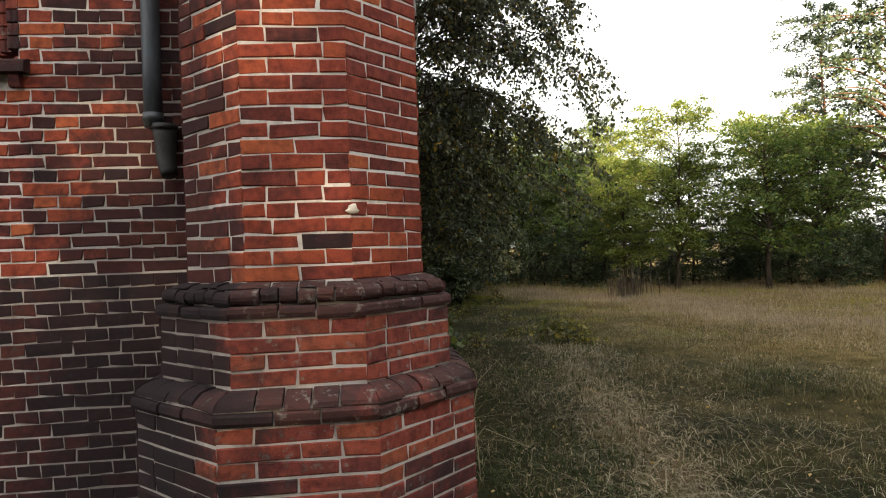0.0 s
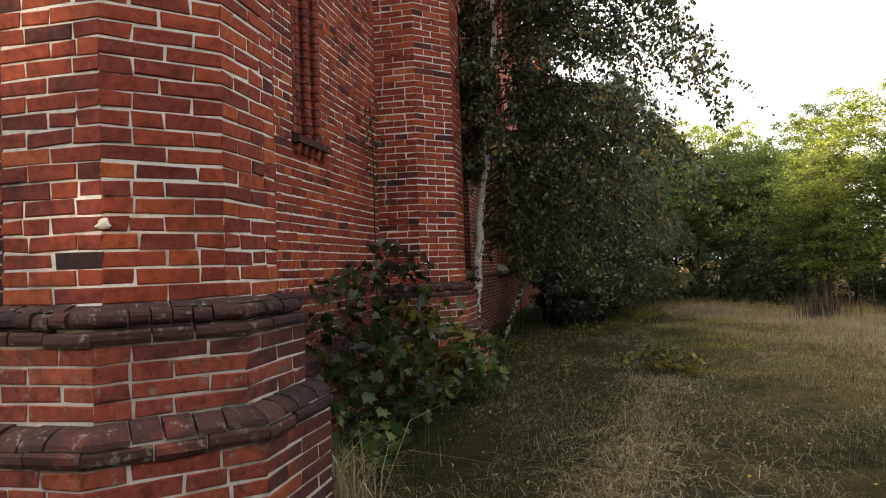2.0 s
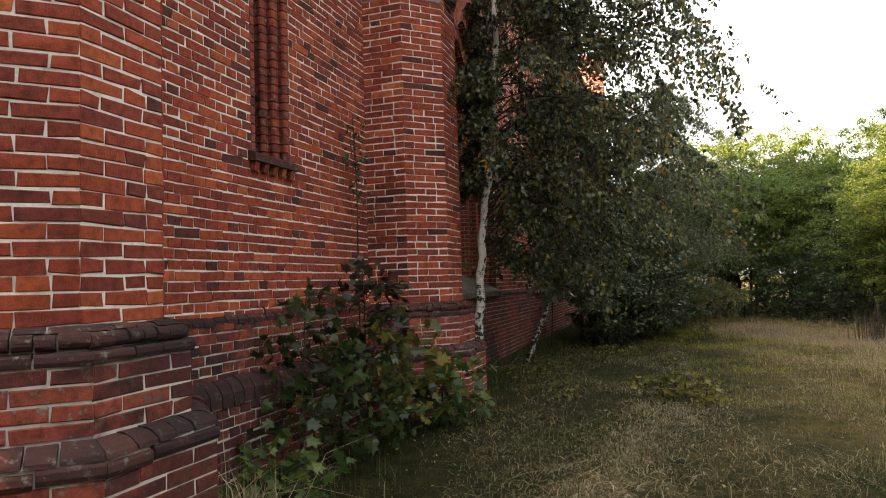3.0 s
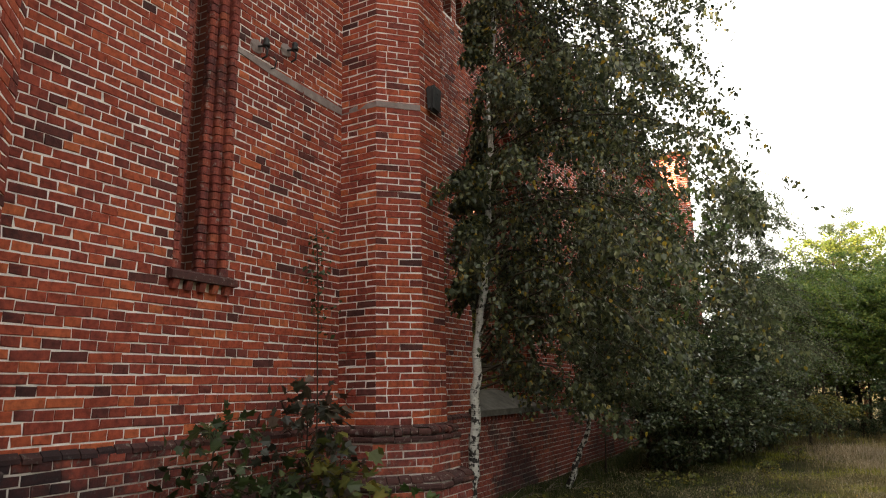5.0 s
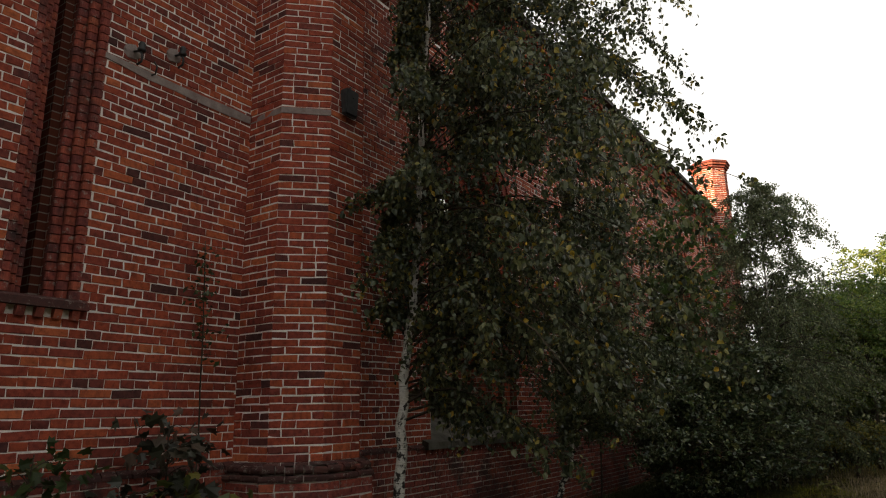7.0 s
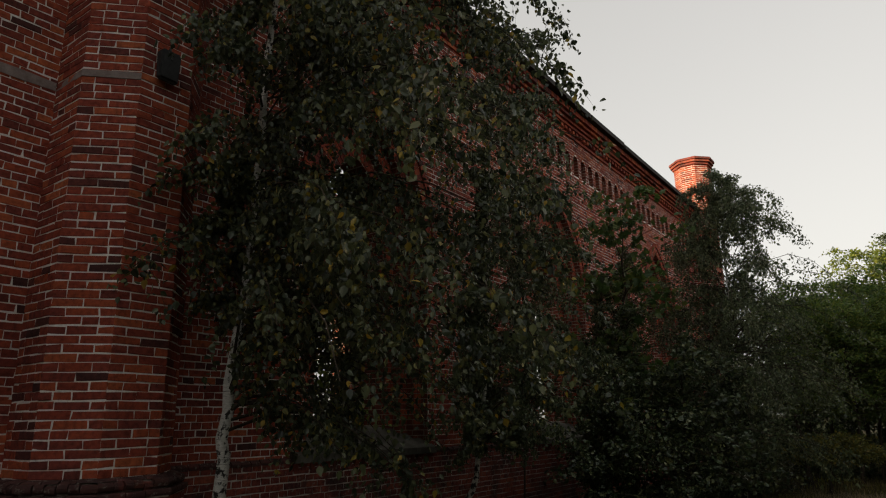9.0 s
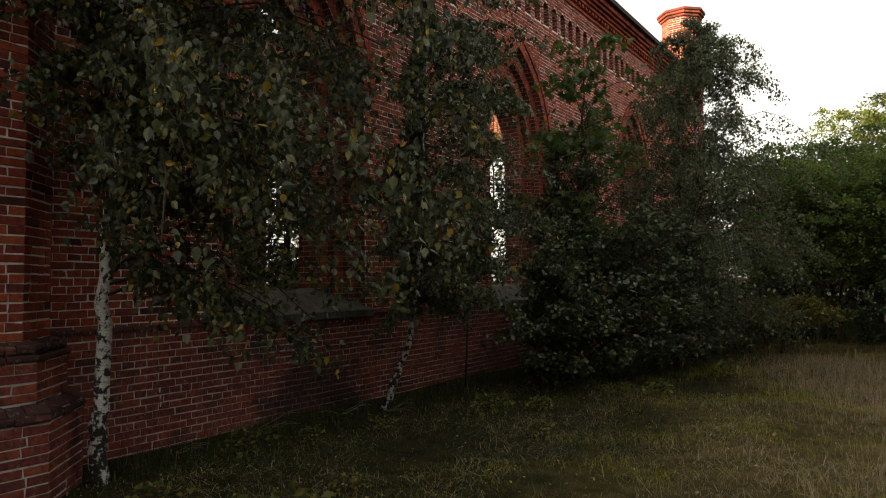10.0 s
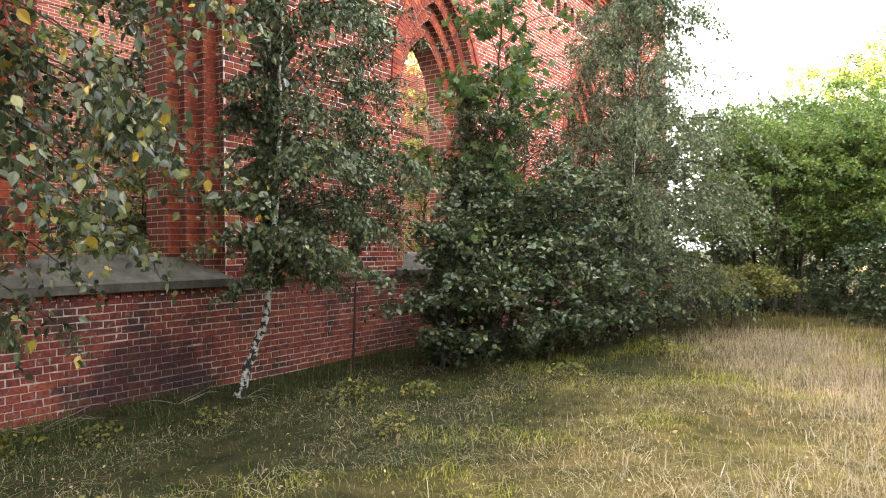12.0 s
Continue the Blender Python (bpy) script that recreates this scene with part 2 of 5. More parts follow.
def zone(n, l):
    """0 in the green strip by the wall, 1 in the dry open meadow, broken up by patches. The strip's dark colours also
    carry the shade there.
    """
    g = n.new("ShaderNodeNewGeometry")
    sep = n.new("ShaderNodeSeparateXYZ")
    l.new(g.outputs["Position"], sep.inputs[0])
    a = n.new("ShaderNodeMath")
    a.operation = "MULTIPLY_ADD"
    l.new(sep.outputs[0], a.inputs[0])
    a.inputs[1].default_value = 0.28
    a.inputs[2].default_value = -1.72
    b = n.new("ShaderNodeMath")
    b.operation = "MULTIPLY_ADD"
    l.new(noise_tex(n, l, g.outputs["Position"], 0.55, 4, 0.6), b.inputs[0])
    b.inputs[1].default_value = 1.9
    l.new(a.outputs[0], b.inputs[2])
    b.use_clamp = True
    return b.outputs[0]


def grass_material(name, green, dry, rough=0.65, glow=0.3):
    m, n, l, b = material(name, rough, 0.2)
    rnd = n.new("ShaderNodeNewGeometry").outputs["Random Per Island"]
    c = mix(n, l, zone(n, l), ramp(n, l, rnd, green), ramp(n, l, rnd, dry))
    moss = ramp(n, l, noise_tex(n, l, coords(n, l), 0.75, 2), [(0.49, (0, 0, 0)), (0.60, (0.75, 0.75, 0.75))])
    sep, out = n.new("ShaderNodeSeparateXYZ"), n.new("ShaderNodeMapRange")      # moss grows farther along the meadow
    l.new(coords(n, l), sep.inputs[0])
    l.new(sep.outputs[1], out.inputs["Value"])
    out.inputs["From Min"].default_value, out.inputs["From Max"].default_value = 9.0, 11.5
    moss = mix(n, l, 1.0, moss, out.outputs[0], "MULTIPLY")
    off = n.new("ShaderNodeMapRange")
    l.new(sep.outputs[0], off.inputs["Value"])
    off.inputs["From Min"].default_value, off.inputs["From Max"].default_value = 1.5, 2.8
    moss = mix(n, l, 1.0, moss, off.outputs[0], "MULTIPLY")
    c = mix(n, l, moss, c, ramp(n, l, rnd, [(0.0, (0.12, 0.14, 0.014)), (1.0, (0.38, 0.37, 0.04))]))
    l.new(c, b.inputs["Base Color"])
    t = n.new("ShaderNodeBsdfTranslucent")
    l.new(c, t.inputs["Color"])
    s = n.new("ShaderNodeMixShader")
    s.inputs[0].default_value = glow
    l.new(b.outputs[0], s.inputs[1])
    l.new(t.outputs[0], s.inputs[2])
    l.new(s.outputs[0], n["Material Output"].inputs["Surface"])
    return m


# both green ramps are darkened for the shade along the wall
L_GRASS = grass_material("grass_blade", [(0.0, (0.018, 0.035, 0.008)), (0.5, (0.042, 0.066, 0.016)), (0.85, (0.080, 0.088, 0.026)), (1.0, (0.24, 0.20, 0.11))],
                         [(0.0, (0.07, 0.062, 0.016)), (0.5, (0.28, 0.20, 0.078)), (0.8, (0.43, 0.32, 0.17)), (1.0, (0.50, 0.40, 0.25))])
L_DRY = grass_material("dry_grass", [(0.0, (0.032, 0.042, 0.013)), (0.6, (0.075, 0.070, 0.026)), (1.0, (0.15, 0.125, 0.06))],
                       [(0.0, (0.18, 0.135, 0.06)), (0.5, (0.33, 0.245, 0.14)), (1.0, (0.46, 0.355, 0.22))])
L_STRAW = leaf_material("straw", [(0.0, (0.16, 0.125, 0.06)), (0.6, (0.33, 0.27, 0.16)), (1.0, (0.52, 0.45, 0.31))], 0.6, 0.2)
L_SEED = leaf_material("seed_grass", [(0.0, (0.26, 0.19, 0.13)), (0.6, (0.42, 0.32, 0.235)), (1.0, (0.54, 0.44, 0.34))], 0.65, 0.25)
L_WEED = leaf_material("dead_weed", [(0.0, (0.032, 0.025, 0.019)), (0.6, (0.065, 0.050, 0.036)), (1.0, (0.11, 0.086, 0.064))], 0.7, 0.1)
L_FALLEN = leaf_material("fallen_leaf", [(0.0, (0.10, 0.06, 0.03)), (0.5, (0.24, 0.17, 0.09)), (0.85, (0.42, 0.34, 0.20)), (1.0, (0.50, 0.30, 0.05))], 0.7, 0.1)


def ground_material():
    m, n, l, b = material("meadow_soil", 0.95, 0.1)
    at = coords(n, l)
    mid, fine = noise_tex(n, l, at, 4, 5), noise_tex(n, l, coords(n, l, (1, 2.2, 1)), 60, 5, 0.75)
    # first ramp: green growth, with the wall-side shade put into its dark colours
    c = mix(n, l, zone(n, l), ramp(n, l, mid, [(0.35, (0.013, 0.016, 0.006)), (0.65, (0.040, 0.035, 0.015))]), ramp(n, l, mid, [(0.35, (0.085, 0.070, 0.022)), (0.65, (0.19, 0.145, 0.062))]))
    # trodden strip of flattened straw
    sep, lean, dist = n.new("ShaderNodeSeparateXYZ"), n.new("ShaderNodeMath"), n.new("ShaderNodeMath")
    l.new(at, sep.inputs[0])
    lean.operation, dist.operation = "MULTIPLY_ADD", "SUBTRACT"
    l.new(sep.outputs[1], lean.inputs[0])
    lean.inputs[1].default_value, lean.inputs[2].default_value = 0.14, 1.28
    l.new(sep.outputs[0], dist.inputs[0])
    l.new(lean.outputs[0], dist.inputs[1])
    away = n.new("ShaderNodeMath")
    away.operation = "ABSOLUTE"
    l.new(dist.outputs[0], away.inputs[0])
    worn = n.new("ShaderNodeMath")
    worn.operation = "MULTIPLY_ADD"
    l.new(noise_tex(n, l, at, 1.6, 4), worn.inputs[0])
    worn.inputs[1].default_value = 1.2
    l.new(away.outputs[0], worn.inputs[2])
    ends = n.new("ShaderNodeMapRange")
    l.new(sep.outputs[1], ends.inputs["Value"])
    ends.inputs["From Min"].default_value, ends.inputs["From Max"].default_value, ends.inputs["To Min"].default_value, ends.inputs["To Max"].default_value = 6.5, 10.0, 1.0, 0.0
    trod = mix(n, l, 1.0, ramp(n, l, worn.outputs[0], [(0.55, (0.8, 0.8, 0.8)), (0.95, (0, 0, 0))]), ends.outputs[0], "MULTIPLY")
    c = mix(n, l, trod, c, (0.15, 0.105, 0.060))
    c = mix(n, l, 0.8, c, ramp(n, l, fine, [(0.3, (0.3, 0.3, 0.28)), (0.7, (1.6, 1.55, 1.4))]), "MULTIPLY")
    l.new(c, b.inputs["Base Color"])
    bump(n, l, b, mix(n, l, 0.6, mid, fine), 1.0, 0.03)
    return m


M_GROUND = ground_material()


# ---- mesh helpers ----
def mesh_of(name, verts, faces, mat, smooth=False):
    me = bpy.data.meshes.new(name)
    verts = np.asarray(verts, dtype=float).reshape(-1, 3)
    me.from_pydata(verts.tolist(), [], faces.tolist() if isinstance(faces, np.ndarray) else faces)
    me.materials.append(mat)
    if smooth:
        me.polygons.foreach_set("use_smooth", [True] * len(me.polygons))
    me.update()
    return me


def thing(name, label, category, at=(0, 0, 0), group="", kind=""):
    e = new(name)
    e.location = at
    return tagged(e, label, category, group, kind)


def part(name, data, parent, label="", kind=""):
    ob = new(name, data)
    ob.parent = parent
    if label:
        ob["label"] = label
    if kind:
        ob["kind"] = kind
    return ob


BOX_FACES = np.array([(0, 1, 2, 3), (4, 7, 6, 5), (0, 4, 5, 1), (1, 5, 6, 2), (2, 6, 7, 3), (3, 7, 4, 0)])
# corners of a brick in (along, out, up): back four first, front four after
# joined bricks keep the five faces that can be seen and a small worn bevel
rng = np.random.default_rng(7)


class Bricks:
    """Collects the bricks of one wall face after face, then links them: some as single objects, the rest as one joined part."""

    def __init__(self):
        self.rows, self.keep = [], []

    def add(self, o, u, n, u0, u1, z0, z1, depth, m0=0.0, m1=0.0, proud=0.0, single=False):
        (self.keep if single else self.rows).append((*o, *u, *n, u0, u1, z0, z1, depth, m0, m1, proud))

    @staticmethod
    def corners(r, bev=0.0042, jit=0.0034):
        """verts (N, 12, 3): back 4, front ring 4, front inset 4."""
        N = len(r)
        u0, u1, z0, z1, d, m0, m1, pr = [r[:, 9 + k] for k in range(8)]
        pr = pr + np.clip(rng.normal(0.0008, 0.002, N), -0.002, 0.006)
        loc = np.zeros((N, 12, 3))
        su, sz = np.array([0, 1, 1, 0]), np.array([0, 0, 1, 1])
        for k in range(4):
            left = su[k] == 0
            a = u0 if left else u1
            back = a + (m0 if left else -m1) * d
            zz = z0 if sz[k] == 0 else z1
            loc[:, k] = np.stack([back, -d, zz], 1)
            loc[:, 4 + k] = np.stack([a, pr - bev, zz], 1)
            loc[:, 8 + k] = np.stack([a + (bev if left else -bev), pr, zz + (bev if sz[k] == 0 else -bev)], 1)
        worn = np.array([1.0, 0.4, 1.0])          # edges wander more along the face than out of it
        wob = np.clip(rng.normal(0, jit, (N, 4, 3)), -2 * jit, 2 * jit) * worn
        loc[:, 4:8] += wob
        loc[:, 8:12] += wob + rng.normal(0, jit * 0.6, (N, 4, 3)) * worn
        return loc

    FACES = np.array([(8, 9, 10, 11), (4, 5, 9, 8), (5, 6, 10, 9), (6, 7, 11, 10), (7, 4, 8, 11), (0, 1, 5, 4), (1, 2, 6, 5), (2, 3, 7, 6), (3, 0, 4, 7)])

    def link(self, parent, joined, single):
        if self.rows:
            r = np.array(self.rows)
            loc = self.corners(r)
            o, u, n = r[:, None, 0:3], r[:, None, 3:6], r[:, None, 6:9]
            P = o + u * loc[..., 0:1] + n * loc[..., 1:2]
            P[..., 2] += loc[..., 2]
            F = (self.FACES[None] + 12 * np.arange(len(r))[:, None, None]).reshape(-1, 4)
            part("brickwork", mesh_of("brickwork", P, F, joined), parent, kind="stuff")
        cache = {}
        for row in self.keep:
            o, u, n, (u0, u1, z0, z1, d, m0, m1, pr) = row[0:3], row[3:6], row[6:9], row[9:]
            w = round(u1 - u0, 3)
            key = (w, round(z1 - z0, 3), m0 > 0, m1 > 0, int(rng.integers(3)))
            if key not in cache:
                r = np.array([(0, 0, 0, 1, 0, 0, 0, -1, 0, -w / 2, w / 2, -(z1 - z0) / 2, (z1 - z0) / 2, d, m0, m1, 0.0)])
                loc = self.corners(r)[0]
                cache[key] = mesh_of("brick", loc * np.array([1, -1, 1]), self.FACES, single)
            ob = part("brick", cache[key], parent)
            mid = (u0 + u1) / 2
            ux, nx = Vector(u), Vector(n)
            m = Matrix((ux, -nx, Vector((0, 0, 1)))).transposed().to_4x4()
            m.translation = Vector(o) + ux * mid + nx * pr + Vector((0, 0, (z0 + z1) / 2))
            ob.matrix_basis = m


COURSE, JOINT, HEAD = 0.077, 0.0108, 0.1315


def courses(length, z0, z1, holes=(), short=False, start=0.0, own=0.0):
    """Brick intervals (u0, u1, z0, z1) of an English cross bond over a face, with openings cut out course by course. holes: (centre, half width as a function of z)."""
    high, base = (own, z0) if own else (COURSE, 0.0)      # own: courses of this height counted from z0
    for k in range(round((z0 - base) / high), round((z1 - base) / high)):
        za, zb = base + k * high + JOINT / 2, base + (k + 1) * high - JOINT / 2
        if short:
            a = length / 4
            odd = [[0, a, 3 * a, length], [0, 0.94 * a, 2.94 * a, length], [0, 1.06 * a, 3.04 * a, length]]
            even = [[0, 2 * a, length], [0, 2 * a, 3.1 * a, length], [0, 0.92 * a, 2 * a, length], [0, 1.92 * a, length]]
            cuts = list((odd if k % 2 else even)[int(rng.integers(3 if k % 2 else 4))])
            cuts = [0] + [c + rng.normal(0, 0.006) for c in cuts[1:-1]] + [length]
        else:
            step = HEAD if k % 2 else 2 * HEAD
            off = (0, 0.5 * HEAD, HEAD, 0.5 * HEAD)[k % 4] - 2 * HEAD + start % (2 * HEAD)
            cuts = list(np.arange(off, length + step, step))
            if step > 0.2:      # some stretchers are laid as two headers
                cuts = sorted(cuts + [c + HEAD for c in cuts if rng.random() < 0.14])
            cuts = sorted([0.0, length] + [c for c in cuts if 0.03 < c < length - 0.03])
        spans = list(zip(cuts[:-1], cuts[1:]))
        zm = (za + zb) / 2
        for c, half in holes:
            h = half(zm)
            if h <= 0:
                continue
            lo, hi, out = c - h, c + h, []
            for a, b in spans:
                if b <= lo or a >= hi:
                    out.append((a, b))
                else:
                    if lo - a > 0.035:
                        out.append((a, lo))
                    if b - hi > 0.035:
                        out.append((hi, b))
            spans = out
        for a, b in spans:
            yield a, b, za, zb


def lay(bricks, o, u, n, length, z0, z1, holes=(), depth=0.02, mitre=0.0, single=None, short=False, proud=0.0, own=0.0):
    for a, b, za, zb in courses(length, z0, z1, holes, short, own=own):
        first, last = a <= 1e-6, b >= length - 1e-6
        bricks.add(o, u, n, a + (0 if first and mitre else JOINT / 2 * 0.9), b - (0 if last and mitre else JOINT / 2 * 0.9), za, zb, depth, mitre if first else 0, mitre if last else 0, proud,
                   bool(single and single((a + b) / 2, (za + zb) / 2)))


def slab(name, loops, o, u, n, thick, mat, side=None):
    """A wall slab whose face has an outer loop and holes (lists of (along, up)); it reaches thick behind its face."""
    bm = bmesh.new()
    o, u, n = Vector(o), Vector(u), Vector(n)
    z = Vector((0, 0, 1))
    rings = []
    for lp in loops:
        vs = [bm.verts.new(o + u * a + z * b) for a, b in lp]
        rings.append(vs)
        for k in range(len(vs)):
            bm.edges.new((vs[k], vs[(k + 1) % len(vs)]))
    made = bmesh.ops.triangle_fill(bm, edges=bm.edges[:], use_beauty=True, normal=n)
    faces = [f for f in made["geom"] if isinstance(f, bmesh.types.BMFace)]
    back = {v: bm.verts.new(v.co - n * thick) for ring in rings for v in ring}
    for f in faces:
        bm.faces.new([back[v] for v in reversed(f.verts)])
    for ring in rings:
        for k in range(len(ring)):
            a, b = ring[k], ring[(k + 1) % len(ring)]
            bm.faces.new((a, b, back[b], back[a]))
    front = set(faces)
    for f in bm.faces:
        f.material_index = 0 if side is None or f in front else 1
    bmesh.ops.recalc_face_normals(bm, faces=bm.faces[:])
    me = bpy.data.meshes.new(name)
    bm.to_mesh(me)
    bm.free()
    me.materials.append(mat)
    if side:
        me.materials.append(side)
    return me


class Prisms:
    """Moulded pieces: a profile of (out, up) or (off, out) swept between two frames, one closed prism each."""

    def __init__(self):
        self.v, self.f, self.n, self.pieces = [], [], 0, []

    def add(self, ring0, ring1):
        k = len(ring0)
        self.pieces.append((ring0, ring1))
        self.v += [tuple(p) for p in ring0] + [tuple(p) for p in ring1]
        b = self.n
        self.f += [tuple(b + j for j in range(k)), tuple(b + 2 * k - 1 - j for j in range(k))]
        self.f += [(b + j, b + k + j, b + k + (j + 1) % k, b + (j + 1) % k) for j in range(k)]
        self.n += 2 * k

    def mesh(self, name, mat):
        me = mesh_of(name, self.v, self.f, mat)
        bm = bmesh.new()
        bm.from_mesh(me)
        bmesh.ops.recalc_face_normals(bm, faces=bm.faces[:])
        bm.to_mesh(me)
        bm.free()
        return me


    def link_each(self, name, mat, parent):
        """Each piece as an object of its own."""
        for ring0, ring1 in self.pieces:
            one = Prisms()
            one.add(ring0, ring1)
            part(name, one.mesh(name, mat), parent)


def mould_run(pr, o, u, n, length, profile, step, mitre=0.0, wob=0.003):
    """Special bricks side by side along a face: profile of (out, up); mitred at both ends of the face."""
    o, u, n = Vector(o), Vector(u), Vector(n)
    count = max(1, round(length / step))
    for k in range(count):
        a, b = length * k / count, length * (k + 1) / count
        ja, jb = (0 if k == 0 and mitre else 0.005), (0 if k == count - 1 and mitre else 0.005)
        dz, dn = rng.normal(0, wob), rng.normal(0, wob)
        r0, r1 = [], []
        for out, up in profile:
            ea = a + ja - (mitre * out if k == 0 and mitre else 0)
            eb = b - jb + (mitre * out if k == count - 1 and mitre else 0)
            chip = [rng.normal(0, wob * 0.4) if out > 0 else 0.0 for _ in range(4)]       # worn, uneven edges
            r0.append(o + u * ea + n * (out + dn + chip[0]) + Vector((0, 0, up + dz + chip[1])))
            r1.append(o + u * eb + n * (out + dn + chip[2]) + Vector((0, 0, up + dz + chip[3])))
        pr.add(r0, r1)


def tube(points, radii, sides=7):
    """Verts and faces of a tapered tube."""
    pts = [Vector(p) for p in points]
    v, f = [], []
    ref = Vector((0.3, 0.9, 0.2))
    for k, p in enumerate(pts):
        d = (pts[min(k + 1, len(pts) - 1)] - pts[max(k - 1, 0)]).normalized()
        a = d.cross(ref).normalized()
        b = d.cross(a)
        for j in range(sides):
            w = 2 * math.pi * j / sides
            v.append(p + (a * math.cos(w) + b * math.sin(w)) * radii[k])
    for k in range(len(pts) - 1):
        for j in range(sides):
            f.append((k * sides + j, k * sides + (j + 1) % sides, (k + 1) * sides + (j + 1) % sides, (k + 1) * sides + j))
    f.append(tuple(range(sides))[::-1])
    f.append(tuple((len(pts) - 1) * sides + j for j in range(sides)))
    return v, f


def merge(chunks):
    v, f = [], []
    for cv, cf in chunks:
        b = len(v)
        v += cv
        f += [tuple(b + i for i in q) for q in cf]
    return v, f


# ---- the church: long wall, west wall, piers ----
WALL_X, WEST_Y, END_Y, TOP = -0.53, 4.03, 30.3, 9.15
T8 = math.tan(math.pi / 8)
SHAFT = 0.61                      # from the middle of a pier to its faces


def gothic(w, sill, spring):
    """Half width of a pointed opening as a function of height."""
    def half(z):
        if z < sill:
            return 0.0
        if z <= spring:
            return w
        h = z - spring
        return math.sqrt(4 * w * w - h * h) - w if h < 1.732 * w else 0.0
    return half


def gothic_loop(c, w, sill, spring, n=10):
    """Outline of a pointed opening in (along, up)."""
    right = [(c + 2 * w * math.cos(a) - w, spring + 2 * w * math.sin(a)) for a in (math.pi / 3 * k / n for k in range(n + 1))]
    left = [(2 * c - a, b) for a, b in reversed(right[:-1])]
    return [(c - w, sill), (c + w, sill)] + right + left


def swept_arch(pr, o, u, n, c, w, sill, spring, profile, joint=0.005):
    """Courses of moulded bricks up both jambs and round the pointed head. profile: (off from the opening's edge, out)."""
    o, u, n = Vector(o), Vector(u), Vector(n)
    z = Vector((0, 0, 1))

    def ring(a, b, na, nb):
        return [o + u * (a + na * off) + z * (b + nb * off) + n * out for off, out in profile]
    k0, k1 = math.ceil(sill / COURSE), round(spring / COURSE)
    for side in (-1, 1):
        for k in range(k0, k1):
            j = rng.normal(0, 0.0015)
            pr.add(ring(c + side * (w + j), k * COURSE + joint, side, 0), ring(c + side * (w + j), (k + 1) * COURSE - joint, side, 0))
        arc = 2 * w * math.pi / 3
        count = round(arc / 0.085)
        for k in range(count):
            a0, a1 = [math.pi / 3 * (k + s) / count for s in (0.06, 0.94)]
            rs = []
            for a in (a0, a1):
                rs.append(ring(c + side * (2 * w * math.cos(a) - w), spring + 2 * w * math.sin(a), side * math.cos(a), math.sin(a)))
            pr.add(*rs)


def roll(cx, cy, r, a0, a1, n=5):
    return [(cx + r * math.cos(radians(a0 + (a1 - a0) * k / n)), cy + r * math.sin(radians(a0 + (a1 - a0) * k / n))) for k in range(n + 1)]


def octagon(cx, cy, r):
    """(corner, along, out, length) of the eight faces."""
    s = 2 * r * T8
    for k in range(8):
        a = math.pi / 4 * k
        n = (math.cos(a), math.sin(a), 0)
        u = (-math.sin(a), math.cos(a), 0)
        yield (cx + n[0] * r - u[0] * s / 2, cy + n[1] * r - u[1] * s / 2, 0), u, n, s


def oct_core(cx, cy, stages, name):
    """Mortar core in one mesh: stages of (radius to the face, z)."""
    v, f = [], []
    for r, z in stages:
        for k in range(8):
            a = math.pi / 4 * (k + 0.5)
            v.append((cx + r / math.cos(math.pi / 8) * math.cos(a), cy + r / math.cos(math.pi / 8) * math.sin(a), z))
    for s in range(len(stages) - 1):
        for k in range(8):
            f.append((8 * s + k, 8 * s + (k + 1) % 8, 8 * s + 8 + (k + 1) % 8, 8 * s + 8 + k))
    f += [tuple(range(7, -1, -1)), tuple(8 * (len(stages) - 1) + k for k in range(8))]
    me = mesh_of(name, v, f, M_MORTAR)
    me.materials.append(M_OLDMORTAR)
    for p in me.polygons:
        p.material_index = 1 if p.center.z < Z_SHAFT else 0
    return me


def brick_wall_material():
    m, n, l, b = material("far_brickwork", 0.9, 0.2)
    tex = n.new("ShaderNodeTexBrick")
    tex.inputs["Scale"].default_value = 1.0
    tex.inputs["Brick Width"].default_value, tex.inputs["Row Height"].default_value, tex.inputs["Mortar Size"].default_value = 0.26, 0.077, 0.006
    tex.inputs["Color1"].default_value, tex.inputs["Color2"].default_value, tex.inputs["Mortar"].default_value = (0.22, 0.06, 0.035, 1), (0.12, 0.035, 0.025, 1), (0.35, 0.3, 0.26, 1)
    g = n.new("ShaderNodeNewGeometry")
    sep, comb, add = n.new("ShaderNodeSeparateXYZ"), n.new("ShaderNodeCombineXYZ"), n.new("ShaderNodeMath")
    l.new(g.outputs["Position"], sep.inputs[0])
    l.new(sep.outputs[0], add.inputs[0])
    l.new(sep.outputs[1], add.inputs[1])
    l.new(add.outputs[0], comb.inputs[0])
    l.new(sep.outputs[2], comb.inputs[1])
    l.new(comb.outputs[0], tex.inputs["Vector"])
    l.new(tex.outputs["Color"], b.inputs["Base Color"])
    return m


M_BRICKWALL = brick_wall_material()

MID, LOW = 0.735, 0.85            # plinth stages
Z_LOW, Z_MID, Z_SHAFT = 9 * COURSE, 15 * COURSE, 18 * COURSE
Z_WALL = 16 * COURSE               # top of the long wall's plinth


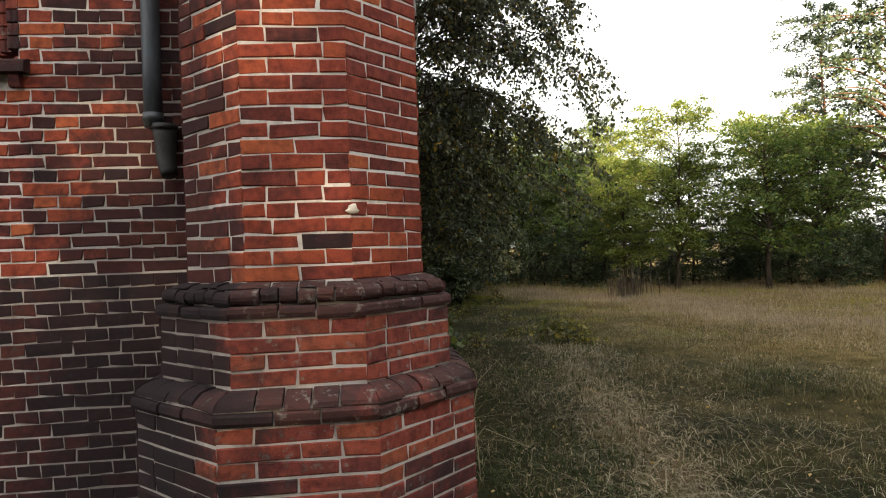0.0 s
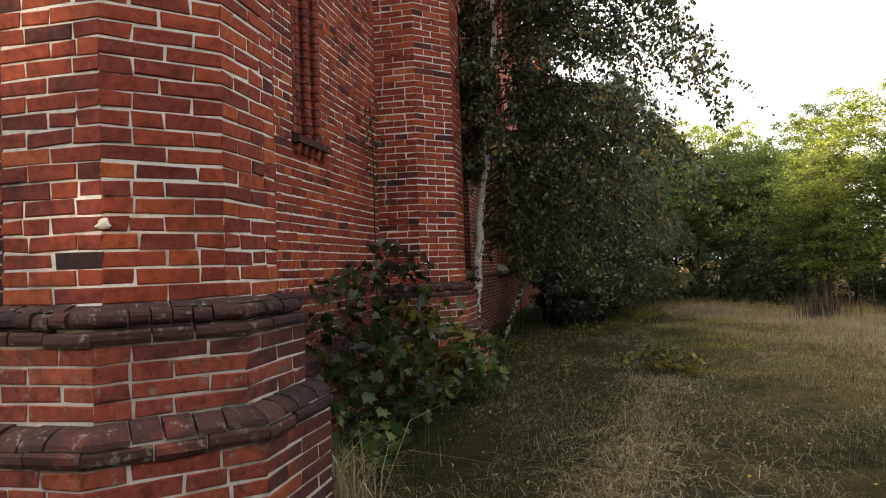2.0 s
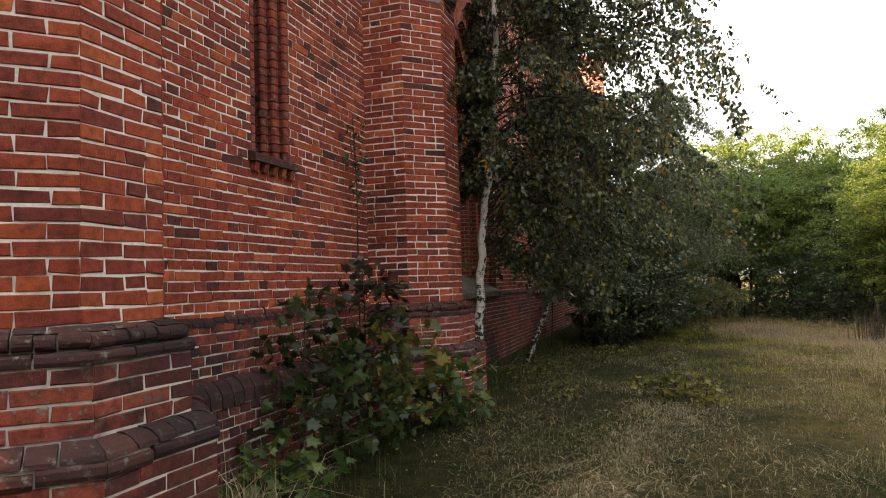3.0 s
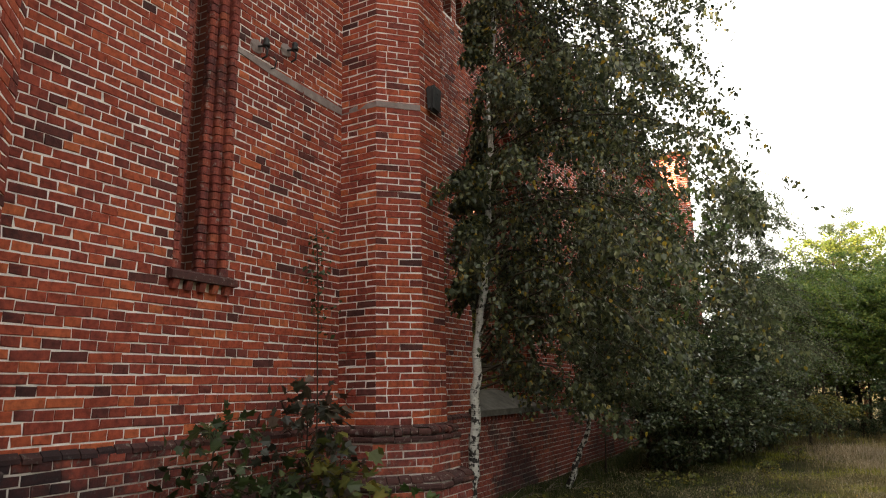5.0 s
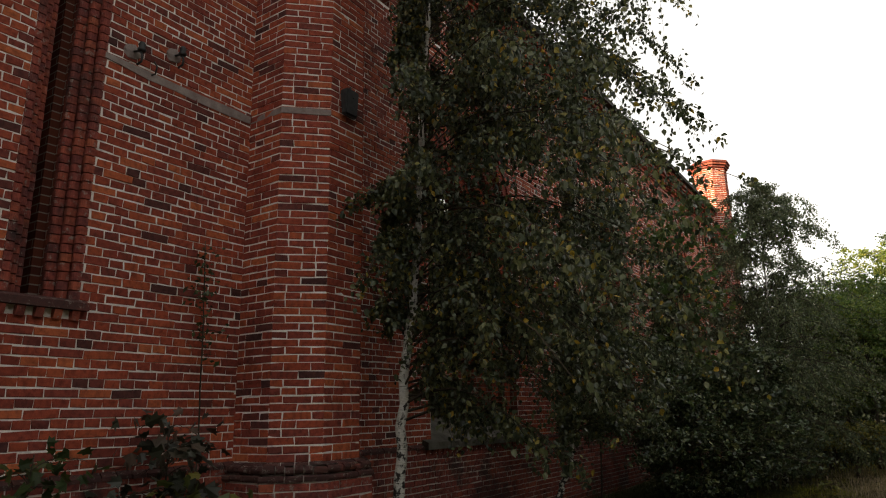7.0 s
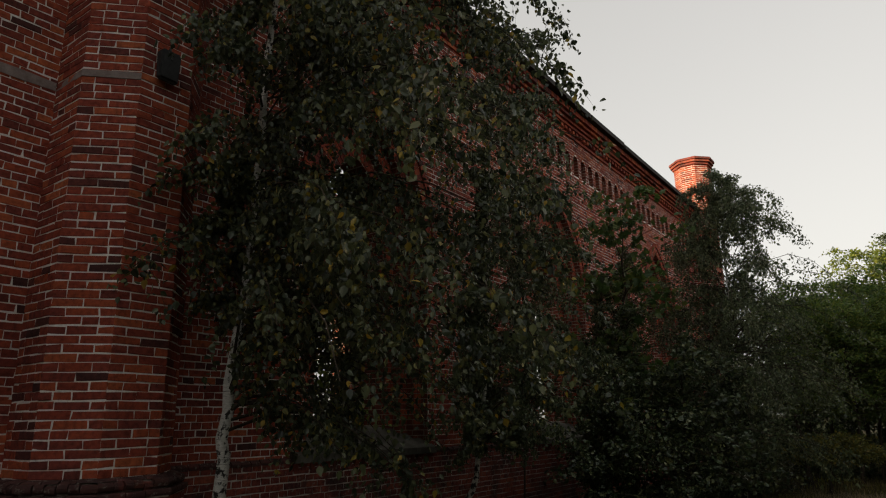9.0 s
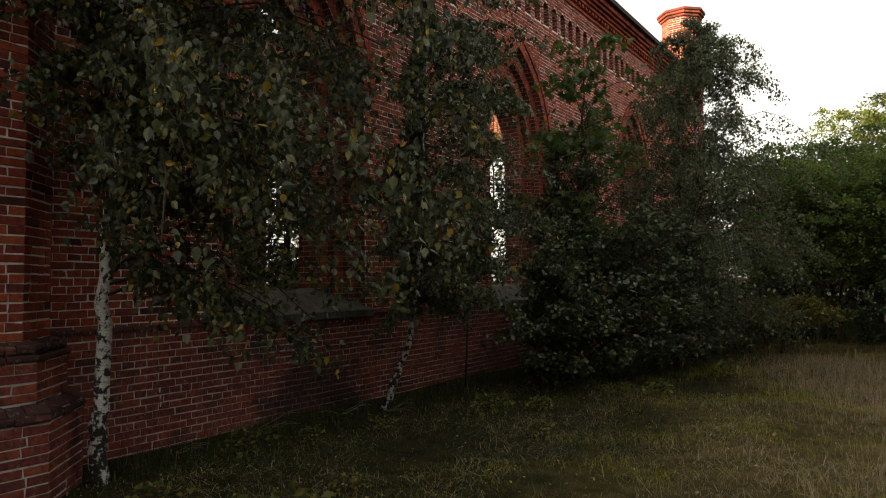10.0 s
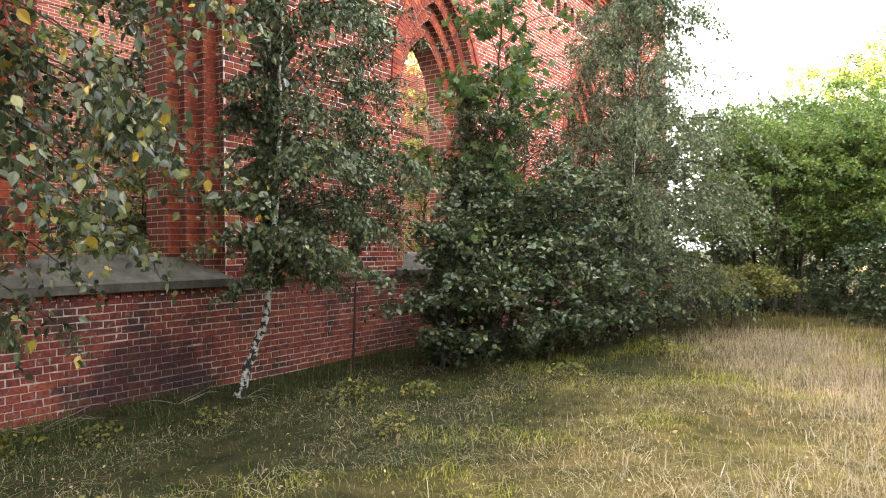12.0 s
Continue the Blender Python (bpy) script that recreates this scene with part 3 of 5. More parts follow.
def pier(name, label, cx, cy, top, skip=(), near=None, capped=True, lift=0.022):
    p = thing(name, label, "pier", (0, 0, 0), "brick piers")
    e, pc = 0.005, 0.0755
    zl = Z_LOW + lift                 # top of the lowest stage, of the middle stage, and foot of the shaft
    za = zl + 6 * pc
    zs = za + 0.165
    core = [(LOW - e, -0.3), (LOW - e, zl), (LOW - 0.008, zl + 0.075), (MID + 0.03, zl + 0.105), (MID - e, zl + 0.132), (MID - e, za + 0.030), (SHAFT + 0.06, za + 0.045), (SHAFT + 0.06, za + 0.125), (SHAFT - e, zs), (SHAFT - e, top)]
    part("core", oct_core(cx, cy, core, "core"), p, "pale lime mortar joints")
    old, new_, pr, pr2 = Bricks(), Bricks(), Prisms(), Prisms()
    for k, ((o, u, n, s), (o2, u2, n2, s2), (o3, u3, n3, s3)) in enumerate(zip(octagon(cx, cy, SHAFT), octagon(cx, cy, MID), octagon(cx, cy, LOW))):
        if k in skip:
            continue
        pick = near.get(k) if near else None
        lay(new_, o, u, n, s, zs, top, mitre=T8, short=True, single=pick, own=pc)
        lay(old, o2, u2, n2, s2, zl + 2 * pc, za, mitre=T8, short=True, single=(lambda a, z: True) if pick else None, own=pc)
        lay(old, o3, u3, n3, s3, zl - 10 * pc, zl, mitre=T8, short=True, single=(lambda a, z: True) if pick else None, own=pc)
        # a flat course, a roll of headers, a thin splay up to the shaft; below, a flat course under the sloped weathering
        d = MID - SHAFT
        m0 = (cx + n[0] * SHAFT - u[0] * s / 2, cy + n[1] * SHAFT - u[1] * s / 2, 0)
        mould_run(pr, m0, u, n, s, [(-0.05, za + 0.060), (d + 0.008, za + 0.060), (d + 0.016, za + 0.05), (d + 0.018, za + 0.028), (d + 0.010, za + 0.006), (-0.05, za + 0.006)], 0.2, T8)
        zb = za + 0.066
        mould_run(pr, m0, u, n, s, [(-0.05, zb + 0.074), (0.0, zb + 0.074)] + [(0.078 + a, zb + 0.038 + b) for a, b in roll(0, 0, 0.036, 80, -90, 7)] + [(-0.05, zb + 0.003)], 0.086, T8, 0.004)
        zc = zb + 0.079
        mould_run(pr, m0, u, n, s, [(-0.05, zc + 0.022), (0.010, zc + 0.022), (0.055, zc + 0.010), (0.07, zc - 0.002), (-0.05, zc - 0.002)], 0.12, T8)
        d3 = LOW - MID
        m1 = (cx + n[0] * MID - u[0] * s2 / 2, cy + n[1] * MID - u[1] * s2 / 2, 0)
        mould_run(pr2, m1, u, n, s2, [(-0.05, zl + 0.068), (d3 + 0.006, zl + 0.068), (d3 + 0.016, zl + 0.056), (d3 + 0.018, zl + 0.028), (d3 + 0.006, zl + 0.006), (-0.05, zl + 0.006)], 0.21, T8, 0.004)
        mould_run(pr2, m1, u, n, s2, [(-0.05, zl + 0.146), (0.006, zl + 0.146), (0.03, zl + 0.145), (0.065, zl + 0.135), (0.095, zl + 0.118), (d3, zl + 0.098), (d3 + 0.006, zl + 0.078), (-0.05, zl + 0.076)], 0.135, T8, 0.004)
    new_.link(p, M_BRICK, M_BRICK1)
    old.link(p, M_OLD, M_OLD1)
    if near:
        pr.link_each("moulded_brick", M_MOULD1, p)
        pr2.link_each("weathering_brick", M_MOULD1, p)
    else:
        part("roll_moulding", pr.mesh("roll_moulding", M_MOULD), p, "sooty roll-moulded brick course", "stuff")
        part("weathering_course", pr2.mesh("weathering_course", M_MOULD), p, "sloped sooty brick weathering", "stuff")
    if capped:
        caps = Prisms()
        for r, z0, z1 in ((SHAFT + 0.05, top, top + 0.09), (SHAFT + 0.11, top + 0.09, top + 0.18), (SHAFT + 0.15, top + 0.18, top + 0.26)):
            a, b = [], []
            for k in range(8):
                w = math.pi / 4 * (k + 0.5)
                q = r / math.cos(math.pi / 8)
                a.append((cx + q * math.cos(w), cy + q * math.sin(w), z0))
                b.append((cx + q * math.cos(w), cy + q * math.sin(w), z1))
            caps.add(a, b)
        part("cap", caps.mesh("cap", M_OLD), p, "corbelled octagonal brick cap")
    return p


# opening data: (middle along y, half width, sill, spring)
WINDOWS = [(12.62, 1.25, 1.55, 4.4), (18.7, 1.25, 1.55, 4.4), (25.6, 1.25, 1.55, 4.4)]
SLIT = (6.22, 0.29, 2.6, 6.2)
ORDERS = [(0.0, 0.14, 0.0), (0.18, 0.27, 0.14), (0.36, 0.40, 0.27), (0.53, 0.75, 0.40), (0.53, 0.82, 0.75)]    # inset of the half width, to which depth, from which depth
FRIEZE = [(9.9 + 0.44 * k, 0.135, 7.43, 7.84) for k in range(45)]


def round_loop(c, w, z0, z1, n=6):
    return [(c - w, z0), (c + w, z0)] + [(c + w * math.cos(math.pi * k / n), z1 + w * math.sin(math.pi * k / n)) for k in range(n + 1)]


def long_wall():
    w = thing("wall_north", "long red brick church wall with pointed windows and arched frieze", "wall", kind="structure")
    y0 = WEST_Y + 0.2
    o, u, n = (WALL_X, y0, 0), (0, 1, 0), (1, 0, 0)
    L = END_Y - y0
    face = 0.005
    for k, (inset, d1, d0) in enumerate(ORDERS):
        loops = [[(0, -0.4), (L, -0.4), (L, TOP - 0.7), (0, TOP - 0.7)]]
        for c, hw, sill, spring in WINDOWS:
            loops.append(gothic_loop(c - y0, hw - inset, sill - 0.24, spring))
        c, hw, sill, spring = SLIT
        if k < 4:
            loops.append(gothic_loop(c - y0, max(hw - 0.07 * k, 0.06), sill - 0.05, spring))
        if k == 0:
            loops += [round_loop(c - y0, h, a, b) for c, h, a, b in FRIEZE]
        part("core", slab("core", loops, (WALL_X - d0 - (face if k == 0 else 0.004), y0, 0), u, n, d1 - d0 - (face if k == 0 else 0.004), M_MORTAR if k == 0 else M_BRICKWALL, M_BRICKWALL), w, "lime mortar core")
    holes = [(c - y0, gothic(hw, sill - 0.24, spring)) for c, hw, sill, spring in WINDOWS] + [(SLIT[0] - y0, gothic(SLIT[1], SLIT[2] - 0.12, SLIT[3]))]
    holes += [(c - y0, lambda z, h=h, a=a, b=b: h if a < z <= b else (math.sqrt(max(h * h - (z - b) ** 2, 0)) if z > b else 0)) for c, h, a, b in FRIEZE]
    bricks, old = Bricks(), Bricks()
    near = lambda a, z: 0.35 < a < 3.7 and 1.5 < z < 2.55
    lay(bricks, o, u, n, L, Z_WALL, TOP - 0.75, holes, single=near)
    lay(old, o, u, n, L, -0.077, Z_WALL, holes, proud=0.035, depth=0.06)
    bricks.link(w, M_BRICK, M_BRICK1)
    old.link(w, M_OLD, M_OLD1)
    for y1, y2, zt, d in ((y0, END_Y, Z_WALL - 0.01, 0.035), (4.3, 8.3, Z_LOW - COURSE, 0.13)):
        part("mortar_bed", slab("mortar_bed", [[(0, -0.4), (y2 - y1, -0.4), (y2 - y1, zt), (0, zt)]], (WALL_X + d - 0.006, y1, 0), u, n, d - 0.004, M_OLDMORTAR), w)
    low = Bricks()
    lay(low, (WALL_X, 4.3, 0), u, n, 4.0, -0.077, Z_LOW - COURSE, proud=0.13, depth=0.14)
    low.link(w, M_OLD, M_OLD1)
    pr = Prisms()
    zl = Z_LOW - COURSE
    mould_run(pr, (WALL_X, 4.3, 0), u, n, 4.0, [(-0.02, zl + 0.20), (0.037, zl + 0.20), (0.09, zl + 0.17), (0.135, zl + 0.10), (0.14, zl + 0.006), (-0.02, zl + 0.006)], 0.13)
    part("weathering_course", pr.mesh("weathering_course", M_MOULD), w, "sooty sloped weathering course", "stuff")
    pr = Prisms()
    mould_run(pr, (WALL_X, y0, 0), u, n, L, [(-0.02, Z_WALL + 0.045), (0.004, Z_WALL + 0.045), (0.045, Z_WALL + 0.012), (0.045, Z_WALL - 0.02), (-0.02, Z_WALL - 0.02)], 0.13)
    part("plinth_course", pr.mesh("plinth_course", M_MOULD), w, "sooty splayed plinth course", "stuff")
    # cornice: dentils, roll, corbelled courses, coping slabs with gaps
    z = TOP - 0.78
    pr = Prisms()
    for d, a, b, step in ((0.035, 0.0, 0.07, 0.25), (0.12, 0.19, 0.26, 0.25), (0.17, 0.27, 0.34, 0.13), (0.24, 0.35, 0.42, 0.25), (0.30, 0.43, 0.55, 0.13)):
        mould_run(pr, o, u, n, L, [(-0.1, z + b), (d, z + b), (d, z + a), (-0.1, z + a)], step)
    for k in range(int(L / 0.21)):
        a = 0.21 * k
        pr.add([(WALL_X - 0.1, y0 + a, z + 0.075), (WALL_X + 0.09, y0 + a, z + 0.10), (WALL_X + 0.09, y0 + a, z + 0.185), (WALL_X - 0.1, y0 + a, z + 0.185)],
               [(WALL_X - 0.1, y0 + a + 0.11, z + 0.075), (WALL_X + 0.09, y0 + a + 0.11, z + 0.10), (WALL_X + 0.09, y0 + a + 0.11, z + 0.185), (WALL_X - 0.1, y0 + a + 0.11, z + 0.185)])
    part("cornice", pr.mesh("cornice", M_BRICK), w, "corbelled brick cornice with dentils", "stuff")
    pr = Prisms()
    a = 0.0
    while a < L - 0.3:
        b = min(a + rng.uniform(1.3, 2.6), L)
        t = rng.uniform(-0.02, 0.02)
        pr.add([(WALL_X - 0.8, y0 + a, z + 0.60 + t), (WALL_X + 0.42 + t, y0 + a, z + 0.56 + t), (WALL_X + 0.42 + t, y0 + a, z + 0.68 + t), (WALL_X - 0.8, y0 + a, z + 0.95 + t)],
               [(WALL_X - 0.8, y0 + b, z + 0.60 + t), (WALL_X + 0.42 + t, y0 + b, z + 0.56 + t), (WALL_X + 0.42 + t, y0 + b, z + 0.68 + t), (WALL_X - 0.8, y0 + b, z + 0.95 + t)])
        a = b + rng.uniform(0.01, 0.09)
    pr.link_each("coping_slab", M_ROOFTILE, w)
    return w


def church_window(k, c, hw, sill, spring):
    w = thing("window_%d" % k, "tall pointed church window, glassless, with moulded brick jambs", "window", kind="structure")
    o, u, n = (WALL_X, 0, 0), (0, 1, 0), (1, 0, 0)
    pr = Prisms()
    for inset, d1, d0 in ORDERS[1:4]:
        q = inset - 0.18 if inset < 0.5 else inset - 0.17
        wd = inset - q
        # a roll on the arris of each order, next to a square fillet
        prof = [(wd + 0.0, -d0 - 0.12), (wd, -d0 + 0.004), (0.11, -d0 + 0.004)] + roll(0.055, -d0 - 0.045, 0.055, 70, 240, 6) + [(0.03, -d0 - 0.12)]
        swept_arch(pr, o, u, n, c, hw - inset, sill, spring, prof)
    part("jamb", pr.mesh("jamb", M_BRICK), w, "stepped and rolled red brick jambs and arch", "stuff")
    pr = Prisms()
    swept_arch(pr, o, u, n, c, hw, sill + 3.0, spring, [(0.0, -0.03), (0.0, 0.006), (0.125, 0.006), (0.125, -0.03)])
    swept_arch(pr, o, u, n, c, hw + 0.135, spring, spring, [(0.0, -0.03), (0.0, 0.03), (0.12, 0.03), (0.12, -0.03)])
    part("arch_ring", pr.mesh("arch_ring", M_BRICK), w, "brick hood of the arch", "stuff")
    pr = Prisms()
    a, b = c - hw - 0.2, c + hw + 0.08
    prof = [(-0.55, sill + 0.06), (-0.40, sill + 0.02), (0.02, sill - 0.22), (0.10, sill - 0.25), (0.10, sill - 0.34), (-0.55, sill - 0.34)]
    for s0, s1 in ((a, c - 0.42), (c - 0.415, c + 0.37), (c + 0.375, b)):
        # outside the opening the slab stops at the wall's face
        pr.add([(WALL_X + x, s0, z) for x, z in prof], [(WALL_X + x, s1, z) for x, z in prof])
    part("sill", pr.mesh("sill", M_STONE), w, "sloping weathered grey stone sill")
    pr = Prisms()
    yy = a + 0.03
    while yy < b - 0.1:
        pr.add([(WALL_X - 0.02, yy, sill - 0.345), (WALL_X + 0.06, yy, sill - 0.345), (WALL_X + 0.04, yy, sill - 0.42), (WALL_X - 0.02, yy, sill - 0.42)],
               [(WALL_X - 0.02, yy + 0.07, sill - 0.345), (WALL_X + 0.06, yy + 0.07, sill - 0.345), (WALL_X + 0.04, yy + 0.07, sill - 0.42), (WALL_X - 0.02, yy + 0.07, sill - 0.42)])
        yy += 0.13
    pr.link_each("dentil", M_OLD1, w)
    return w


def slit_window(k, o, u, n, c, hw, sill, spring):
    w = thing("window_%d" % k, "narrow slit window with moulded brick jambs and toothed sill", "window", kind="structure")
    pr = Prisms()
    for inset, d0 in ((0.07, 0.0), (0.14, 0.07), (0.21, 0.14)):
        prof = [(0.075, -d0 - 0.09), (0.075, -d0 + 0.003), (0.06, -d0 + 0.003)] + roll(0.031, -d0 - 0.028, 0.031, 60, 240, 6) + [(0.012, -d0 - 0.09)]
        swept_arch(pr, o, u, n, c, hw - inset, sill, spring, prof)
    # the sootier plinth brick stands in for shade within the recess
    part("jamb", pr.mesh("jamb", M_OLD), w, "rolls of brown moulded brick, darkened for the shade of the recess")
    O, U, N = Vector(o), Vector(u), Vector(n)
    Z = Vector((0, 0, 1))

    def bar(a, b, prof):
        return [O + U * a + N * d + Z * z for d, z in prof], [O + U * b + N * d + Z * z for d, z in prof]
    pr = Prisms()
    pr.add(*bar(c - hw - 0.05, c + hw + 0.06, [(-0.3, sill + 0.03), (0.0, sill + 0.02), (0.07, sill - 0.01), (0.07, sill - 0.07), (-0.3, sill - 0.07)]))
    part("sill", pr.mesh("sill", M_MOULD), w, "dark weathered sill slab")
    pr = Prisms()
    for j in range(5):
        a = c - hw - 0.02 + j * 0.135
        pr.add(*bar(a, a + 0.06, [(-0.02, sill - 0.075), (0.055, sill - 0.075), (0.035, sill - 0.15), (-0.02, sill - 0.15)]))
    pr.link_each("dentil", M_OLD1, w)
    return w


def west_wall():
    w = thing("wall_west", "dark red brick end wall with sooty plinth", "wall", kind="structure")
    x1, L = -0.75, 8.6
    o, u, n = (x1 - L, WEST_Y, 0), (1, 0, 0), (0, -1, 0)
    c = L - (WEST_SLIT[0])
    # unseen upper part is raised to keep the sun off the hall's end wall
    loops = [[(0, -0.4), (L, -0.4), (L, TOP + 5), (0, TOP + 5)], gothic_loop(c, WEST_SLIT[1], WEST_SLIT[2] - 0.05, WEST_SLIT[3])]
    part("core", slab("core", loops, (x1 - L, WEST_Y + 0.005, 0), u, n, 0.7, M_MORTAR, M_BRICKWALL), w, "lime mortar core")
    bricks, old = Bricks(), Bricks()
    part("mortar_bed", slab("mortar_bed", [[(0, -0.4), (L, -0.4), (L, Z_SHAFT - 0.005), (0, Z_SHAFT - 0.005)]], (x1 - L, WEST_Y - 0.015, 0), u, n, 0.018, M_OLDMORTAR), w)
    hole = [(c, gothic(WEST_SLIT[1], WEST_SLIT[2] - 0.12, WEST_SLIT[3]))]
    lay(bricks, (x1 - L + 5.5, WEST_Y, 0), u, n, L - 5.5, Z_SHAFT, 4.2, [(c - 5.5, hole[0][1])], single=lambda a, z: a > 1.2 and z < 2.9)
    lay(old, (x1 - L + 5.5, WEST_Y, 0), u, n, L - 5.5, -0.077, Z_SHAFT, proud=0.02, depth=0.05, single=lambda a, z: a > 1.5)
    bricks.link(w, M_BRICK, M_BRICK1)
    old.link(w, M_OLD, M_OLD1)
    slit_window(5, o, u, n, c, *WEST_SLIT[1:])
    return w


WEST_SLIT = (1.53, 0.28, 2.62, 5.5)    # distance of its middle from the wall's near end, half width, sill, spring


def plain_walls():
    """The far walls of the roofless hall, with pointed openings."""
    w = thing("wall_south", "far red brick wall of the roofless hall with pointed openings", "wall", kind="structure")
    y0, L = WEST_Y + 0.2, END_Y - WEST_Y - 0.2
    loops = [[(0, -0.4), (L, -0.4), (L, TOP), (0, TOP)]] + [gothic_loop(c - y0, 0.9, 1.5, 4.3) for c in (20.5, 27.0)]
    part("core", slab("core", loops, (-9.6, y0, 0), (0, 1, 0), (1, 0, 0), 0.6, M_BRICKWALL), w)
    e = thing("wall_east", "plain red brick end wall", "wall", kind="structure")
    part("core", slab("core", [[(0, -0.4), (9.0, -0.4), (9.0, TOP + 1), (0, TOP + 1)]] + [gothic_loop(c, 1.05, 1.5, 5.2) for c in (1.9, 4.6, 7.2)], (-10.0, END_Y, 0), (1, 0, 0), (0, -1, 0), 0.6, M_BRICKWALL), e)


# ---- ground ----
def gz(x, y):
    """Height of the ground."""
    return 0.035 * math.sin(0.9 * x + 0.3) * math.cos(0.7 * y) + 0.02 * math.sin(2.3 * x + 1.7 * y) + 0.10 * max(0.0, min(1.0, (x - 5) / 10))


def gz_np(x, y):
    return 0.035 * np.sin(0.9 * x + 0.3) * np.cos(0.7 * y) + 0.02 * np.sin(2.3 * x + 1.7 * y) + 0.10 * np.clip((x - 5) / 10, 0, 1)


def ground():
    near = np.arange(-14, 34.01, 0.25)
    far = np.array([40, 60, 100, 200, 500, 1200, 3000.0])
    xs = np.concatenate([-far[::-1] , near, far + 0])
    ys = np.concatenate([-far[::-1], near, far + 0])
    X, Y = np.meshgrid(xs, ys, indexing="ij")
    Z = gz_np(X, Y) * (np.maximum(np.abs(X), np.abs(Y)) < 35)
    V = np.stack([X, Y, Z], -1).reshape(-1, 3)
    nx, ny = len(xs), len(ys)
    i, j = np.meshgrid(np.arange(nx - 1), np.arange(ny - 1), indexing="ij")
    a = (i * ny + j).ravel()
    F = np.stack([a, a + ny, a + ny + 1, a + 1], 1)
    g = new("ground", mesh_of("ground", V, F, M_GROUND, True))
    tagged(g, "dry late-summer meadow soil with thatch and short grass", "ground", kind="structure")


ground()
long_wall()
pier("corner_pier", "octagonal red brick corner pier with moulded sooty plinth", -0.3575, 3.79, 10.4, (2, 3),
     {6: lambda a, z: z < 2.75, 7: lambda a, z: z < 2.75, 5: lambda a, z: z < 2.5})
pier("wall_pier", "octagonal red brick pier on the long wall", -0.305, 8.72, 10.4, (3, 4, 5), {6: lambda a, z: z < 3.2, 7: lambda a, z: z < 3.2}, lift=-0.045)
pier("end_pier", "octagonal red brick end turret above the eaves, sunlit", -0.345, 30.4, 10.75, ())
for k, row in enumerate(WINDOWS):
    church_window(k + 1, *row)
slit_window(4, (WALL_X, 0, 0), (0, 1, 0), (1, 0, 0), *SLIT)
west_wall()
plain_walls()


# ---- fixtures on the walls ----
def drainpipe():
    p = thing("drainpipe", "weathered bluish zinc rainwater pipe on the brick wall", "drainpipe")
    x, y = -1.24, WEST_Y - 0.075
    part("pipe", mesh_of("pipe", *tube([(x, y, 2.22), (x, y, 2.6), (x, y, 5), (x, y, 9.3)], [0.052] * 4, 16), M_PIPE, True), p)
    for z in (2.25, 3.55, 5.4):
        part("collar", mesh_of("collar", *tube([(x, y, z), (x, y, z + 0.05)], [0.059, 0.058], 16), M_PIPE, True), p)
        part("bracket", mesh_of("bracket", *tube([(x, y, z + 0.02), (x, WEST_Y + 0.01, z + 0.02)], [0.012, 0.012], 6), M_IRON), p)
    s = part("shoe", mesh_of("shoe", *tube([(x + 0.055, y + 0.01, 2.21), (x + 0.06, y + 0.01, 2.17), (x + 0.062, y + 0.005, 2.05), (x + 0.075, y, 1.97), (x + 0.085, y - 0.01, 1.94)], [0.068, 0.064, 0.056, 0.05, 0.046], 14), M_IRON, True), p, "dark cast iron spout")
    part("rim", mesh_of("rim", *tube([(x + 0.055, y + 0.01, 2.205), (x + 0.055, y + 0.01, 2.235)], [0.077, 0.077], 14), M_IRON, True), s)


def insulator(y, z):
    p = thing("wall_insulator", "old porcelain insulator on a bent iron hook set in mortar", "insulator", (WALL_X, y, z), "insulators")
    bm = bmesh.new()
    bmesh.ops.create_uvsphere(bm, u_segments=10, v_segments=6, radius=1)
    for v in bm.verts:
        v.co = Vector((v.co.x * 0.025, v.co.y * 0.085, v.co.z * 0.075)) * (1 + 0.25 * noise.noise(v.co * 2))
    me = bpy.data.meshes.new("mortar_patch")
    bm.to_mesh(me)
    bm.free()
    me.materials.append(M_CEMENT)
    part("mortar_patch", me, p)
    part("hook", mesh_of("hook", *tube([(0, 0, 0), (0.09, 0.02, -0.01), (0.12, 0.03, -0.06), (0.11, 0.03, -0.12), (0.06, 0.02, -0.14)], [0.011] * 5, 6), M_IRON, True), p)
    part("cup", mesh_of("cup", *tube([(0.10, 0.03, 0.075), (0.10, 0.03, 0.05), (0.10, 0.03, 0.03), (0.10, 0.03, 0.0), (0.10, 0.03, -0.02)], [0.02, 0.035, 0.026, 0.04, 0.03], 10), M_IRON, True), p)


def mortar_bands():
    b = thing("mortar_band", "grey cement-filled cable groove along the wall", "mortar band", kind="structure")
    pr = Prisms()
    rows = [(6.50, 4.81, 0.05), (6.66, 4.80, 0.06), (6.90, 4.785, 0.085), (7.2, 4.78, 0.075), (7.5, 4.77, 0.09), (7.8, 4.77, 0.10), (8.10, 4.77, 0.08)]
    for (ya, za, ha), (yb, zb, hb) in zip(rows[:-1], rows[1:]):
        pr.add([(WALL_X + d, ya, za + s * ha / 2) for d, s in ((-0.02, -1), (0.007, -1), (0.007, 1), (-0.02, 1))], [(WALL_X + d, yb, zb + s * hb / 2) for d, s in ((-0.02, -1), (0.007, -1), (0.007, 1), (-0.02, 1))])
    part("fill", pr.mesh("fill", M_CEMENT), b)
    pr = Prisms()
    for k, (o, u, n, s) in enumerate(octagon(-0.305, 8.72, SHAFT)):
        if k in (6, 7):
            mould_run(pr, o, u, n, s, [(-0.02, 4.80), (0.006, 4.80), (0.006, 4.735), (-0.02, 4.735)], 1.0, T8)
    part("pier_fill", pr.mesh("pier_fill", M_CEMENT), b)


